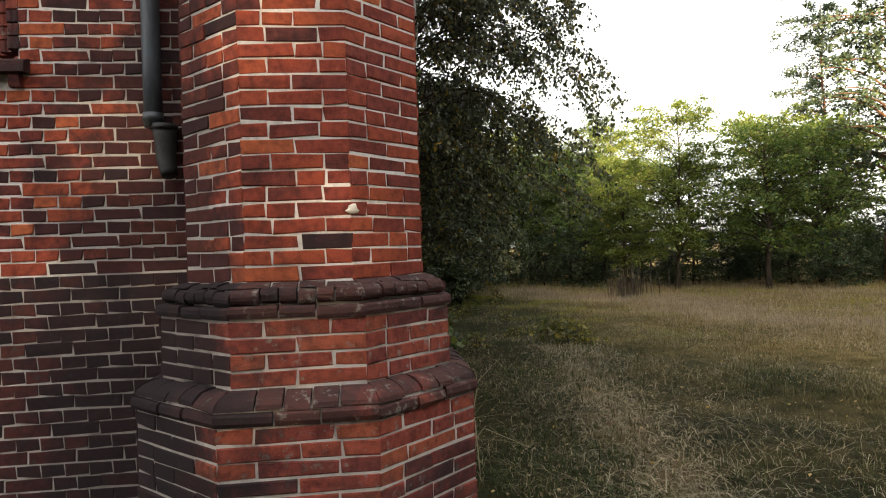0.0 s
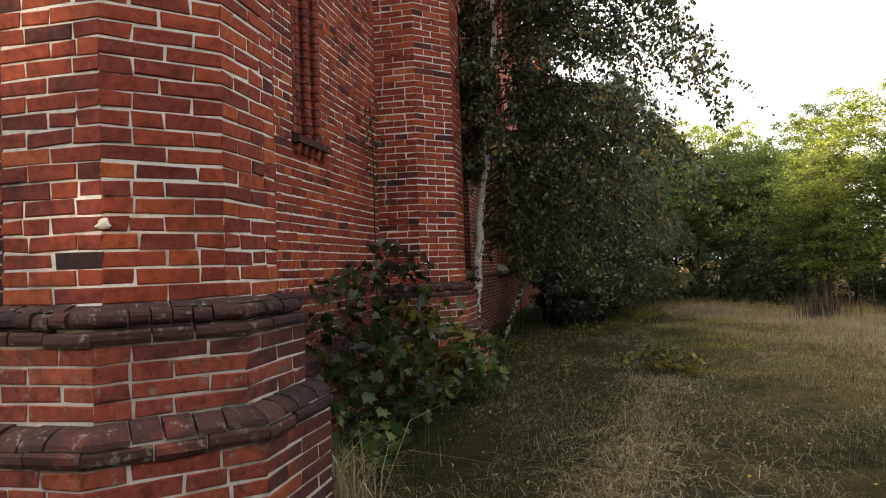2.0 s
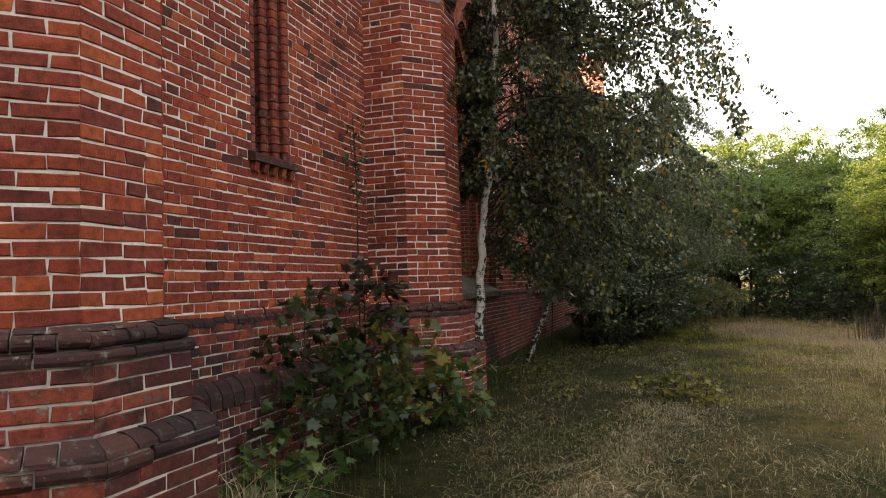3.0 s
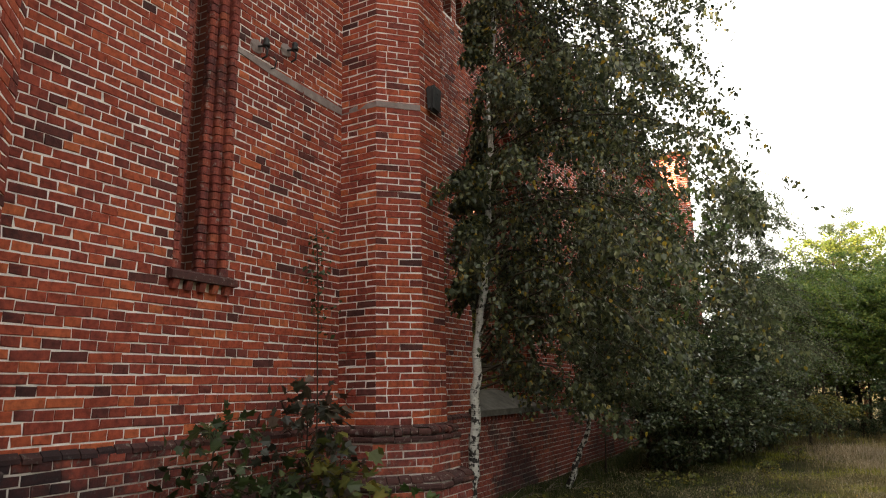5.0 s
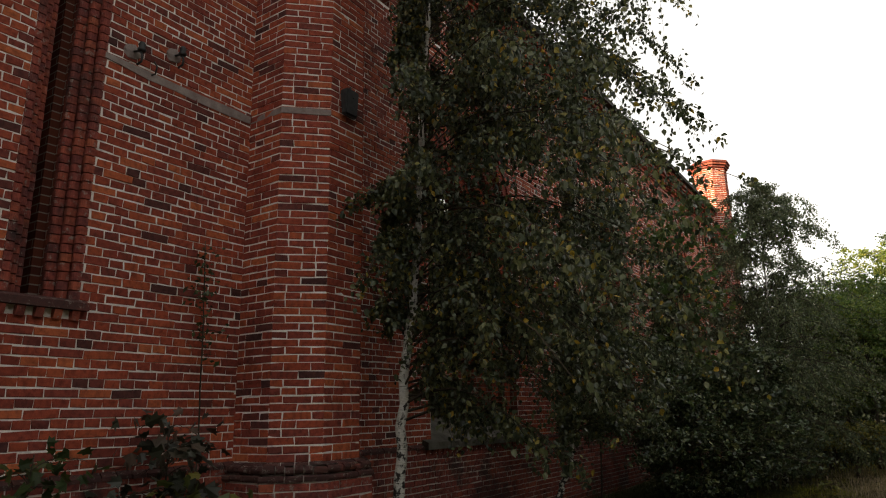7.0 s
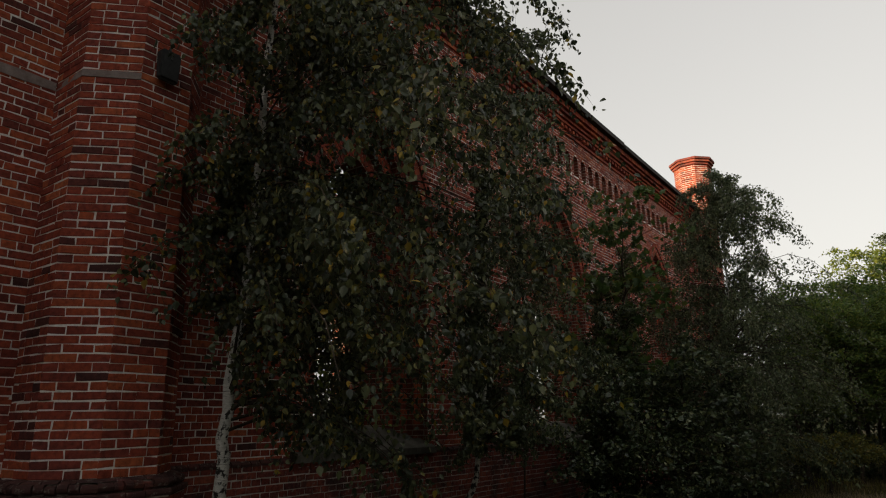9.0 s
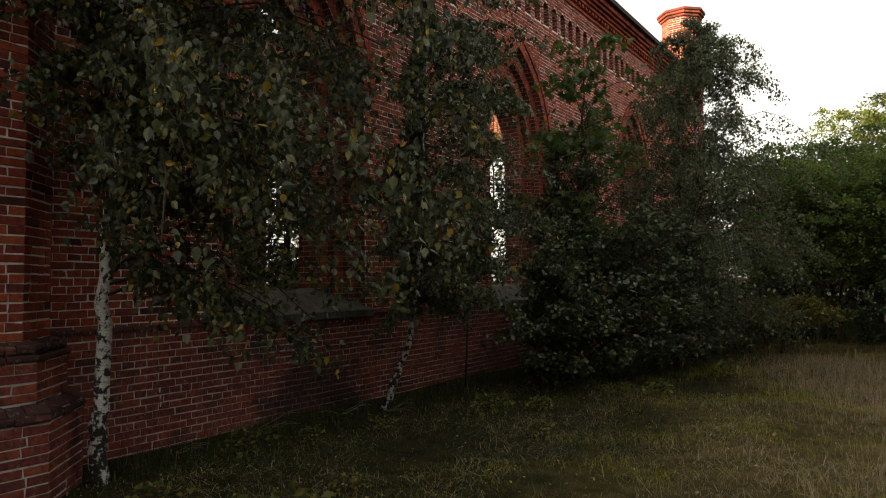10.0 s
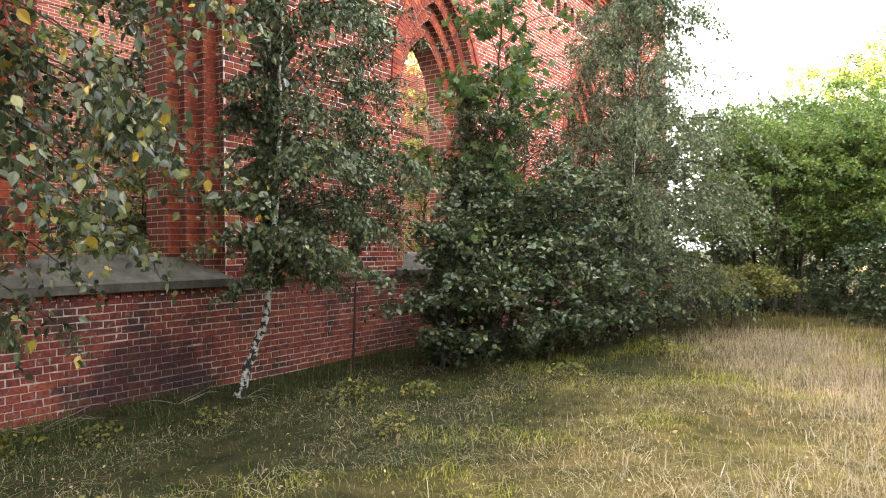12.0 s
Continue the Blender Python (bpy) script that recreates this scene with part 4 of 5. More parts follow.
def lamp_box():
    p = thing("wall_lamp", "black weathered floodlight fixed to the brick pier", "lamp", (0.30, 8.68, 4.93))
    bm = bmesh.new()
    bmesh.ops.create_cube(bm, size=1)
    for v in bm.verts:
        v.co = Vector((0.07 + v.co.x * (0.12 if v.co.z > 0 else 0.07), v.co.y * 0.20, v.co.z * 0.30))
    bmesh.ops.bevel(bm, geom=bm.edges[:], offset=0.02, segments=2, affect="EDGES")
    me = bpy.data.meshes.new("housing")
    bm.to_mesh(me)
    bm.free()
    me.materials.append(M_IRON)
    part("housing", me, p)
    part("bracket", mesh_of("bracket", *tube([(0, 0, 0.1), (0.08, 0, 0.19), (0.12, 0, 0.05)], [0.012] * 3, 6), M_IRON), p)


drainpipe()
insulator(6.74, 4.95)
insulator(7.15, 5.10)
tagged(new("iron_hook", mesh_of("iron_hook", *tube([(WALL_X, 6.94, 4.80), (WALL_X + 0.05, 6.95, 4.80), (WALL_X + 0.07, 6.95, 4.87), (WALL_X + 0.05, 6.93, 4.92)], [0.008] * 4, 6), M_IRON, True)), "small bent rusty iron hook in the wall", "hook")
mortar_bands()
lamp_box()


def mortar_chip():
    """A pale lump of mortar where the pier's arris has broken."""
    c = bmesh.new()
    bmesh.ops.create_icosphere(c, subdivisions=2, radius=1)
    for v in c.verts:
        k = 1 + 0.3 * noise.noise(v.co * 1.7)
        v.co = Vector((v.co.x * 0.042 * k * (1 if v.co.z < 0 else 0.55), v.co.y * 0.016, v.co.z * 0.024 * k))
    me = bpy.data.meshes.new("mortar_chip")
    c.to_mesh(me)
    c.free()
    me.materials.append(M_CHIP)
    ob = new("mortar_chip", me)
    ob.matrix_world = pose(-0.096, 3.184, 1.672, 0, 0, 22)
    tagged(ob, "small pale mortar lump in the chipped brick arris", "mortar chip")


M_CHIP = plain("pale_mortar", [(0.3, (0.55, 0.52, 0.47)), (0.7, (0.75, 0.72, 0.66))], 30, 0.9, 0.2, 0.5, 0.003)
mortar_chip()


def lime_drip(y, z, h, seed):
    """A white streak of lime run down the plinth."""
    r = random.Random(seed)
    pr = Prisms()
    zz = z
    while zz > z - h:
        w, t = r.uniform(0.010, 0.024), r.uniform(0.03, 0.06)
        o = r.uniform(-0.012, 0.012)
        x = WALL_X + 0.030
        pr.add([(x, y + o - w / 2, zz), (x + 0.012, y + o - w / 2, zz), (x + 0.012, y + o + w / 2, zz), (x, y + o + w / 2, zz)],
               [(x, y + o - w / 4, zz - t), (x + 0.010, y + o - w / 4, zz - t), (x + 0.010, y + o + w / 4, zz - t), (x, y + o + w / 4, zz - t)])
        zz -= t + r.uniform(0.005, 0.09)
    ob = thing("lime_drip", "white lime streak run down the brick plinth", "lime streak", group="lime streaks")
    pr.link_each("streak", M_CHIP, ob)


for k, (y, z, h) in enumerate(((10.62, 0.62, 0.16), (12.45, 0.85, 0.12))):
    lime_drip(y, z, h, k)


# ---- plants ----
LEAF = np.array([(0, 0, 0), (-0.31, 0.40, 0.07), (0, 1.0, 0), (0.31, 0.40, 0.07)])
LEAF_F = np.array([(0, 1, 2), (0, 2, 3)])
OVATE = np.array([(0, 0, 0), (-0.30, 0.22, 0.05), (-0.32, 0.48, 0.07), (0, 1.0, 0), (0.32, 0.48, 0.07), (0.30, 0.22, 0.05)])
OVATE_F = np.array([(0, k + 1, k) for k in range(1, 5)])
# a five-lobed leaf on a short stalk, folded along its midrib
LOBED = np.array([(0, 0, 0), (-0.22, 0.10, 0.03), (-0.48, 0.22, 0.08), (-0.27, 0.42, 0.05), (-0.40, 0.72, 0.10), (-0.14, 0.68, 0.04), (0, 1.0, 0.02),
                  (0.14, 0.68, 0.04), (0.40, 0.72, 0.10), (0.27, 0.42, 0.05), (0.48, 0.22, 0.08), (0.22, 0.10, 0.03)])
LOBED_F = np.array([(0, k + 1, k) for k in range(1, 11)])


def leaves_mesh(name, P, size, mat, r, droop=0.5, spread=0.22, kind=0):
    """One folded leaf at each point of P; size: mean length."""
    N = len(P)
    az = r.uniform(0, 2 * np.pi, N)
    el = r.normal(-droop, 0.55, N)
    y = np.stack([np.cos(az) * np.cos(el), np.sin(az) * np.cos(el), np.sin(el)], 1)
    q = r.normal(0, 1, (N, 3))
    x = np.cross(y, q)
    x /= np.linalg.norm(x, axis=1)[:, None] + 1e-9
    z = np.cross(x, y)
    s = (size * np.exp(r.normal(0, spread, N)))[:, None, None]
    shape, tris = ((LEAF, LEAF_F), (OVATE, OVATE_F), (LOBED, LOBED_F))[kind]
    V = P[:, None] + s * (shape[None, :, 0:1] * x[:, None] + shape[None, :, 1:2] * y[:, None] + shape[None, :, 2:3] * z[:, None])
    F = (tris[None] + len(shape) * np.arange(N)[:, None, None]).reshape(-1, 3)
    return mesh_of(name, V, F, mat)


def plant(name, label, category, at, trunk, radius, limbs, leaf, leaf_size, bark, seed, group="", droop=0.5, twig_hang=0.5, per_twig=14, twigs=7, low=0.25, reach=(2.0, 0.6), lift=0.35,
          gap=1.0, thin=0.003, lean_to=None, split=False, slim=0.42, rising=False, lobed=False, ovate=False, skirt=0.0, bias=0.0):
    """A tree or shrub: a tapered trunk along the points trunk (relative to at), limbs that arch out and hang by twig_hang, twigs with leaves.
    reach: length of limbs at the crown's widest and at its top; low: where the crown starts, as a part of the trunk."""
    r = np.random.default_rng(seed)
    t = thing(name, label, category, at, group)
    tp = np.array(trunk, float)
    n = len(tp)
    seg = np.linspace(0, n - 1, 5 * n)
    path = np.stack([np.interp(seg, np.arange(n), tp[:, k]) for k in range(3)], 1)
    path[1:-1, :2] += r.normal(0, radius * 0.25, (len(path) - 2, 2))
    f = np.linspace(0, 1, len(path))
    rad = radius * (1 - 0.93 * f ** 0.8) + 0.004
    rad[0] *= 1.35
    v, fc = tube(path, rad, 9)
    part("trunk", mesh_of("trunk", v, fc, bark, True), t)
    chunks, P = [], []
    for k in range(limbs):
        h = low + (0.985 - low) * ((k + r.uniform(0, 1)) / limbs)
        p0 = np.array([np.interp(h, f, path[:, j]) for j in range(3)])
        rr = np.interp(h, f, rad)
        az = k * 2.399 + r.normal(0, 0.4)
        if lean_to and r.uniform(0, 1) < bias:          # more limbs grow out to the light
            az = math.atan2(lean_to[1], lean_to[0]) + r.normal(0, 0.55)
        hh = (h - low) / (1 - low)
        L = (reach[0] * (1 - hh) ** 0.7 * min(1, 0.55 + 2.2 * hh) + reach[1] * hh) * r.uniform(0.65, 1.15)
        d = np.array([math.cos(az), math.sin(az), 0.0])
        toward = d[0] * lean_to[0] + d[1] * lean_to[1] if lean_to else 1.0
        if hh < skirt and toward < 0.5:          # the lowest limbs stand on the open side alone
            continue
        if lean_to:          # limbs are short on the side of the wall
            L *= 0.16 + 0.88 * min(1.0, max(0.0, 0.60 + 0.85 * toward))
        s = np.linspace(0, 1, 6)
        side = np.array([-d[1], d[0], 0]) * r.normal(0, 0.15)
        line = p0 + np.outer(s * L, d) + np.outer(s ** 2 * L, side)
        lf = lift * r.uniform(0.1, 2.0)
        line[:, 2] += L * (lf * 1.6 * s - (lf + twig_hang * 0.55) * s ** 2)
        lr = rr * slim * (1 - 0.85 * s) + 0.002
        first = len(chunks)
        chunks.append(tube(line, lr, 4))
        for j in range(int(twigs * min(1.15, 0.42 + 1.7 * hh)) if rising else twigs):
            a = r.uniform(0.12, 1.0)
            q0 = np.array([np.interp(a, s, line[:, c]) for c in range(3)])
            l = r.uniform(0.35, 1.0) * (0.28 * L + 0.12) * gap
            w = az + r.normal(0, 1.0)
            dd = np.array([math.cos(w), math.sin(w), 0])
            b = np.linspace(0, 1, 4)
            tw = q0 + np.outer(b * l * (1 - 0.45 * twig_hang), dd)
            tw[:, 2] += l * (0.25 * b - (0.25 + 1.0 * twig_hang) * b ** 1.6)
            if thin:
                chunks.append(tube(tw, np.full(4, thin) * (1.2 - 0.6 * b), 3))
            bb = r.uniform(0.1, 1.05, per_twig)
            pts = np.stack([np.interp(bb, b, tw[:, c]) for c in range(3)], 1) + r.normal(0, leaf_size * 0.75, (per_twig, 3))
            P.append(pts)
        if split:
            part("branch", mesh_of("branch", *merge(chunks[first:]), M_DARKBARK), t)
            del chunks[first:]
    if chunks:
        part("branchwork", mesh_of("branchwork", *merge(chunks), bark if radius < 0.04 else (M_DARKBARK if bark is M_BIRCH else bark)), t, kind="stuff")
    P = np.concatenate(P)
    part("crown", leaves_mesh("crown", P, leaf_size, leaf, r, droop, kind=2 if lobed else int(ovate)), t, kind="stuff")
    return t


def on_ground(x, y):
    return (x, y, gz(x, y) - 0.03)


BIRCH = [(0, 0, 0), (0.05, 0, 0.6), (0.16, -0.02, 1.6), (0.30, 0, 3.0), (0.46, -0.03, 4.7), (0.55, 0, 7), (0.7, 0.1, 9.5), (0.7, 0.2, 12.0)]
plant("birch_tree", "white-barked weeping birch with yellowing leaves beside the wall", "birch tree", on_ground(0.22, 9.60), BIRCH,
      0.078, 190, L_BIRCH, 0.056, M_BIRCH, 11, "birches", 0.9, 0.82, 29, 21, 0.285, (2.6, 1.9), 0.42, lean_to=(0.87, 0.49), skirt=0.15, bias=0.40, ovate=True, split=True, slim=0.26, thin=0.002, rising=True)
plant("birch_tree", "slender leaning birch with a bent white trunk", "birch tree", on_ground(0.07, 13.55), [(0, 0, 0), (0.22, 0.05, 0.55), (0.40, 0.1, 1.0), (0.55, 0.1, 1.9), (0.65, 0.1, 3.2), (0.72, 0.1, 5), (0.8, 0.2, 7.8)],
      0.055, 115, L_BIRCH2, 0.050, M_BIRCH, 12, "birches", 0.8, 0.55, 26, 15, 0.40, (1.8, 0.7), 0.4, lean_to=(0.9, 0.2), ovate=True, split=True, slim=0.3, thin=0.002)
plant("birch_tree", "tall slender birch with a pale thin trunk in the thicket", "birch tree", on_ground(2.42, 20.2), [(0, 0, 0), (0.05, 0, 2), (0.14, 0.1, 4.5), (0.3, 0.1, 6.7)],
      0.05, 215, L_PALE, 0.055, M_BIRCH, 13, "birches", 0.9, 0.8, 21, 11, 0.14, (2.9, 0.25), 0.7, gap=0.8, split=True, slim=0.3, thin=0.002)
for k, (x, y, h, s) in enumerate([(1.15, 16.1, 2.0, 1.2), (1.5, 16.9, 2.2, 1.4), (1.7, 18.2, 2.6, 1.5), (0.6, 17.4, 3.2, 1.3), (2.3, 19.5, 2.4, 1.3), (2.2, 17.3, 2.6, 1.3), (1.2, 21.5, 4.2, 1.7), (2.2, 22.6, 3.6, 1.5)]):
    plant("shrub", "dense dark green shrub against the church wall", "shrub", on_ground(x, y), [(0, 0, 0), (0.05, 0, h * 0.5), (0.1, 0.05, h)], 0.035, 40, L_SHRUB, 0.072, M_DARKBARK, 30 + k, "shrubs by the wall", 0.15, 0.22, 13, 9, 0.06, (1.12 * s, 0.6), 0.6, gap=1.25, lean_to=(0.9, -0.1), ovate=True)
for k, (x, y, h, s) in enumerate([(0.7, 18.9, 5.2, 1.4), (1.7, 21.6, 5.8, 1.6), (0.8, 17.2, 4.2, 1.2), (0.25, 15.3, 5.8, 1.3)]):
    plant("young_tree", "slim young broadleaf tree close to the church wall", "tree", on_ground(x, y), [(0, 0, 0), (0.1, 0.05, h * 0.4), (0.2, 0, h)], 0.035 if k < 3 else 0.014, 85, L_SHRUB if k % 2 else L_BIRCH2, 0.047, M_DARKBARK, 70 + k, "young trees by the wall", 0.6, 0.35, 18, 8, (0.16, 0.16, 0.30, 0.34)[k], (s, 0.4), 0.6, gap=0.8, lean_to=(0.9, 0.1), thin=0.002)
plant("maple_tree", "young maple with light green leaves before the wall", "maple tree", on_ground(1.0, 16.9), [(0, 0, 0), (-0.1, 0.3, 1.4), (0.15, 0.5, 2.6), (0.4, 0.5, 4.0), (0.45, 0.5, 5.6)], 0.06, 30, L_MAPLE, 0.13, M_DARKBARK, 41, "", 0.25, 0.2, 7, 7, 0.30, (1.4, 0.6), 0.6, lobed=True)
plant("yellow_shrub", "small shrub with yellowing leaves at the end of the thicket", "shrub", on_ground(3.6, 22.8), [(0, 0, 0), (0.1, 0, 0.7), (0.2, 0, 1.25)], 0.04, 20, L_YELLOW, 0.06, M_DARKBARK, 42, "", 0.3, 0.2, 34, 9, 0.5, (1.1, 0.6), 0.1)
plant("tree_inside", "leafy young tree growing inside the roofless hall", "tree", (-3.2, 14.6, 0), [(0, 0, 0), (0.1, 0, 2), (0.2, 0.2, 4), (0.3, 0.2, 7)], 0.06, 60, L_FRESH, 0.075, M_DARKBARK, 43, "trees in the hall", 0.4, 0.3, 10, 10, 0.08, (2.2, 0.9), 0.4)
copy_thing(bpy.data.objects["tree_inside"], pose(-4.2, 17.6, 0, 0, 0, 130))
copy_thing(bpy.data.objects["tree_inside"], pose(-5.5, 20.8, 0, 0, 0, 40))
copy_thing(bpy.data.objects["tree_inside"], pose(-2.9, 12.2, 0, 0, 0, 250))
copy_thing(bpy.data.objects["tree_inside"], pose(-2.3, 13.7, 0, 0, 0, 20) @ Matrix.Scale(0.5, 4))
plant("tree_inside", "dense shady tree growing behind the window opening", "tree", (-2.5, 14.0, 0), [(0, 0, 0), (0.1, 0, 1.5), (0.1, 0.2, 3.5), (0.2, 0.1, 5.5)], 0.05, 70, L_DARK, 0.07, M_DARKBARK, 44, "trees in the hall", 0.4, 0.3, 16, 9, 0.06, (1.5, 0.7), 0.4)
copy_thing(bpy.data.objects["tree_inside"], pose(-3.4, 22.0, 0, 0, 0, 300))

# saplings at the foot of the wall
plant("sapling", "young spreading maple sapling at the foot of the wall", "sapling", on_ground(-0.02, 6.55), [(0, 0, 0), (-0.03, -0.08, 0.35), (0.02, 0.0, 0.7), (0.0, 0.1, 0.95)], 0.014, 19, L_SAPLING, 0.110, M_DARKBARK, 51, "saplings", 0.2, 0.15, 4, 4, 0.18, (1.0, 0.3), 0.25, lobed=True)
plant("sapling", "dark reddish sapling by the brick pier", "sapling", on_ground(-0.12, 7.2), [(0, 0, 0), (0.0, -0.05, 0.8), (-0.02, -0.05, 1.7)], 0.012, 16, L_RED, 0.115, M_DARKBARK, 53, "saplings", 0.3, 0.25, 4, 3, 0.5, (0.5, 0.24), 0.4, lobed=True)
plant("sapling", "low sapling with yellow-green leaves before the pier", "sapling", on_ground(0.15, 7.2), [(0, 0, 0), (0.03, 0, 0.5), (0.06, 0, 1.1)], 0.010, 14, L_YELLOW, 0.12, M_DARKBARK, 54, "saplings", 0.3, 0.25, 4, 4, 0.3, (0.55, 0.2), 0.35, lobed=True)
plant("sapling", "low leafy maple shoot with light green leaves by the pier", "sapling", on_ground(0.42, 7.65), [(0, 0, 0), (0.05, 0, 0.3), (0.06, 0.03, 0.62)], 0.009, 16, L_MAPLE, 0.11, M_DARKBARK, 59, "saplings", 0.2, 0.2, 4, 4, 0.25, (0.6, 0.2), 0.35, lobed=True)
plant("sapling", "broad low sapling with dark green leaves by the wall", "sapling", on_ground(-0.05, 5.95), [(0, 0, 0), (0.02, 0.03, 0.3), (0.03, 0.0, 0.7)], 0.010, 14, L_SAPLING, 0.10, M_DARKBARK, 60, "saplings", 0.2, 0.15, 4, 3, 0.2, (0.75, 0.25), 0.3, lobed=True)
plant("sapling", "thin sapling with few leaves against the brick wall", "sapling", on_ground(-0.2, 6.05), [(0, 0, 0), (0.0, 0.05, 0.7), (0.03, 0.1, 1.5)], 0.008, 12, L_SAPLING, 0.10, M_DARKBARK, 57, "saplings", 0.4, 0.2, 4, 3, 0.35, (0.5, 0.15), 0.4, lobed=True)
plant("sapling", "small green seedling in the grass by the wall", "sapling", on_ground(0.12, 5.2), [(0, 0, 0), (0.03, 0.02, 0.2), (0.05, 0.0, 0.36)], 0.006, 11, L_MAPLE, 0.095, M_DARKBARK, 55, "saplings", 0.3, 0.2, 4, 3, 0.2, (0.36, 0.18), 0.4, lobed=True)
plant("climbing_plant", "thin leafy plant standing up against the wall", "plant", on_ground(-0.42, 7.62), [(0, 0, 0), (0, 0.02, 1.5), (0.02, -0.03, 2.6), (0.0, -0.05, 3.35)], 0.006, 18, L_SAPLING, 0.05, M_DARKBARK, 56, "", 0.5, 0.3, 4, 2, 0.55, (0.13, 0.08), 0.4, thin=0.0015, lean_to=(1, 0))

SEEDLING = plant("seedling", "small yellow-green seedling in the grass", "seedling", on_ground(0.55, 10.9), [(0, 0, 0), (0.02, 0.02, 0.12), (0.03, 0.0, 0.24)], 0.004, 7, L_YELLOW, 0.06, M_DARKBARK, 58, "seedlings", 0.2, 0.2, 4, 3, 0.2, (0.2, 0.1), 0.4)
for x, y, s in ((0.9, 12.6, 0.8), (1.5, 13.9, 1.1), (1.9, 14.6, 0.9), (0.7, 11.6, 0.7), (2.6, 13.2, 0.8), (3.0, 16.2, 1.0), (1.4, 9.4, 0.9), (3.4, 18.6, 1.2), (2.2, 10.6, 0.7), (2.81, 9.53, 1.5), (2.56, 9.68, 1.3), (3.01, 9.63, 1.2)):
    copy_thing(SEEDLING, pose(*on_ground(x, y), 0, 0, 137 * x * y) @ Matrix.Scale(s, 4))


def dead_branch(x, y, seed, length):
    """Bare forked twigs lying against the foot of the wall."""
    r = np.random.default_rng(seed)
    chunks = []
    for k in range(6):
        a = r.uniform(-1.2, 1.2)
        pts, p = [], Vector((0, 0, 0.02))
        for s in range(5):
            pts.append(p.copy())
            a += r.normal(0, 0.35)
            p = p + Vector((math.cos(a) * 0.8, math.sin(a), r.uniform(0.05, 0.5) if s < 3 else -0.1)) * (length / 5)
        chunks.append(tube(pts, [0.006, 0.005, 0.004, 0.003, 0.002], 5))
    d = thing("dead_branch", "bare pale twigs lying at the foot of the wall", "branch", on_ground(x, y), "dead branches")
    for v, f in chunks:
        part("twig", mesh_of("twig", v, f, M_TWIG), d)


M_TWIG = plain("dead_twig", [(0.3, (0.14, 0.115, 0.09)), (0.7, (0.30, 0.26, 0.21))], 20, 0.9, 0.15, 0.4, 0.002)
for x, y, k, s in ((-0.2, 6.0, 1, 0.7), (0.0, 5.7, 2, 0.5), (-0.15, 11.5, 3, 0.8), (-0.1, 12.9, 4, 0.6), (0.15, 13.5, 5, 0.6), (-0.2, 10.6, 6, 0.5)):
    dead_branch(x, y, k, s)

# surrounding woods: four kinds, copied
WOODS = [
    plant("locust_tree", "light green locust tree at the edge of the wood", "tree", on_ground(8.9, 18.8), [(0, 0, 0), (0.1, 0, 1.7), (0.2, 0.1, 3.4), (0.2, 0.1, 5.3)], 0.07, 110, L_FRESH, 0.070, M_DARKBARK, 61, "trees of the wood", 0.3, 0.2, 21, 9, 0.18, (2.1, 1.0), 0.5, thin=0),
    plant("oak_tree", "dark green broadleaf tree at the edge of the wood", "tree", on_ground(11.2, 17.9), [(0, 0, 0), (0.1, 0.1, 1.7), (0.1, 0.2, 3.4), (0.2, 0.3, 4.7)], 0.08, 100, L_MID, 0.086, M_DARKBARK, 62, "trees of the wood", 0.3, 0.25, 14, 9, 0.20, (2.4, 1.0), 0.4, thin=0),
    plant("pine_tree", "tall pine with tufted needles", "pine tree", on_ground(14.6, 17.4), [(0, 0, 0), (0.1, 0, 4), (0.2, 0.1, 8), (0.2, 0.1, 12)], 0.15, 80, L_PINE, 0.11, M_PINEBARK, 63, "trees of the wood", 0.0, 0.1, 24, 8, 0.25, (2.5, 1.2), 0.35, thin=0),
    plant("thicket_bush", "dense dark undergrowth bush at the wood's edge", "bush", on_ground(7.2, 22.5), [(0, 0, 0), (0.1, 0, 1.0), (0.2, 0.1, 2.2)], 0.05, 50, L_DARK, 0.085, M_DARKBARK, 64, "bushes of the wood", 0.3, 0.3, 12, 8, 0.04, (1.7, 0.8), 0.4, thin=0),
    plant("young_tree", "thin-stemmed young tree in the row before the sky", "tree", on_ground(4.4, 26.5), [(0, 0, 0), (0.1, 0.1, 1.7), (0.0, 0.2, 3.4), (0.1, 0.3, 4.5)], 0.05, 80, L_MID, 0.076, M_DARKBARK, 65, "trees of the wood", 0.3, 0.25, 14, 9, 0.34, (1.9, 0.9), 0.4, thin=0),
]
WOODS.append(plant("screen_tree", "dense broad tree, added mostly unseen as a light screen, small in the far thicket", "tree", on_ground(14, -15), [(0, 0, 0), (0.2, 0, 5), (0.4, 0.2, 10.5)], 0.2, 48, L_DARK, 0.42, M_DARKBARK, 66, "trees of the wood", 0.3, 0.3, 14, 8, 0.05, (4.8, 2.2), 0.4, thin=0))
rw = random.Random(5)


def woods(kind, places):
    for x, y, s in places:
        m = pose(*on_ground(x, y), 0, 0, rw.uniform(0, 360)) @ Matrix.Scale(s, 4)
        copy_thing(WOODS[kind], m)


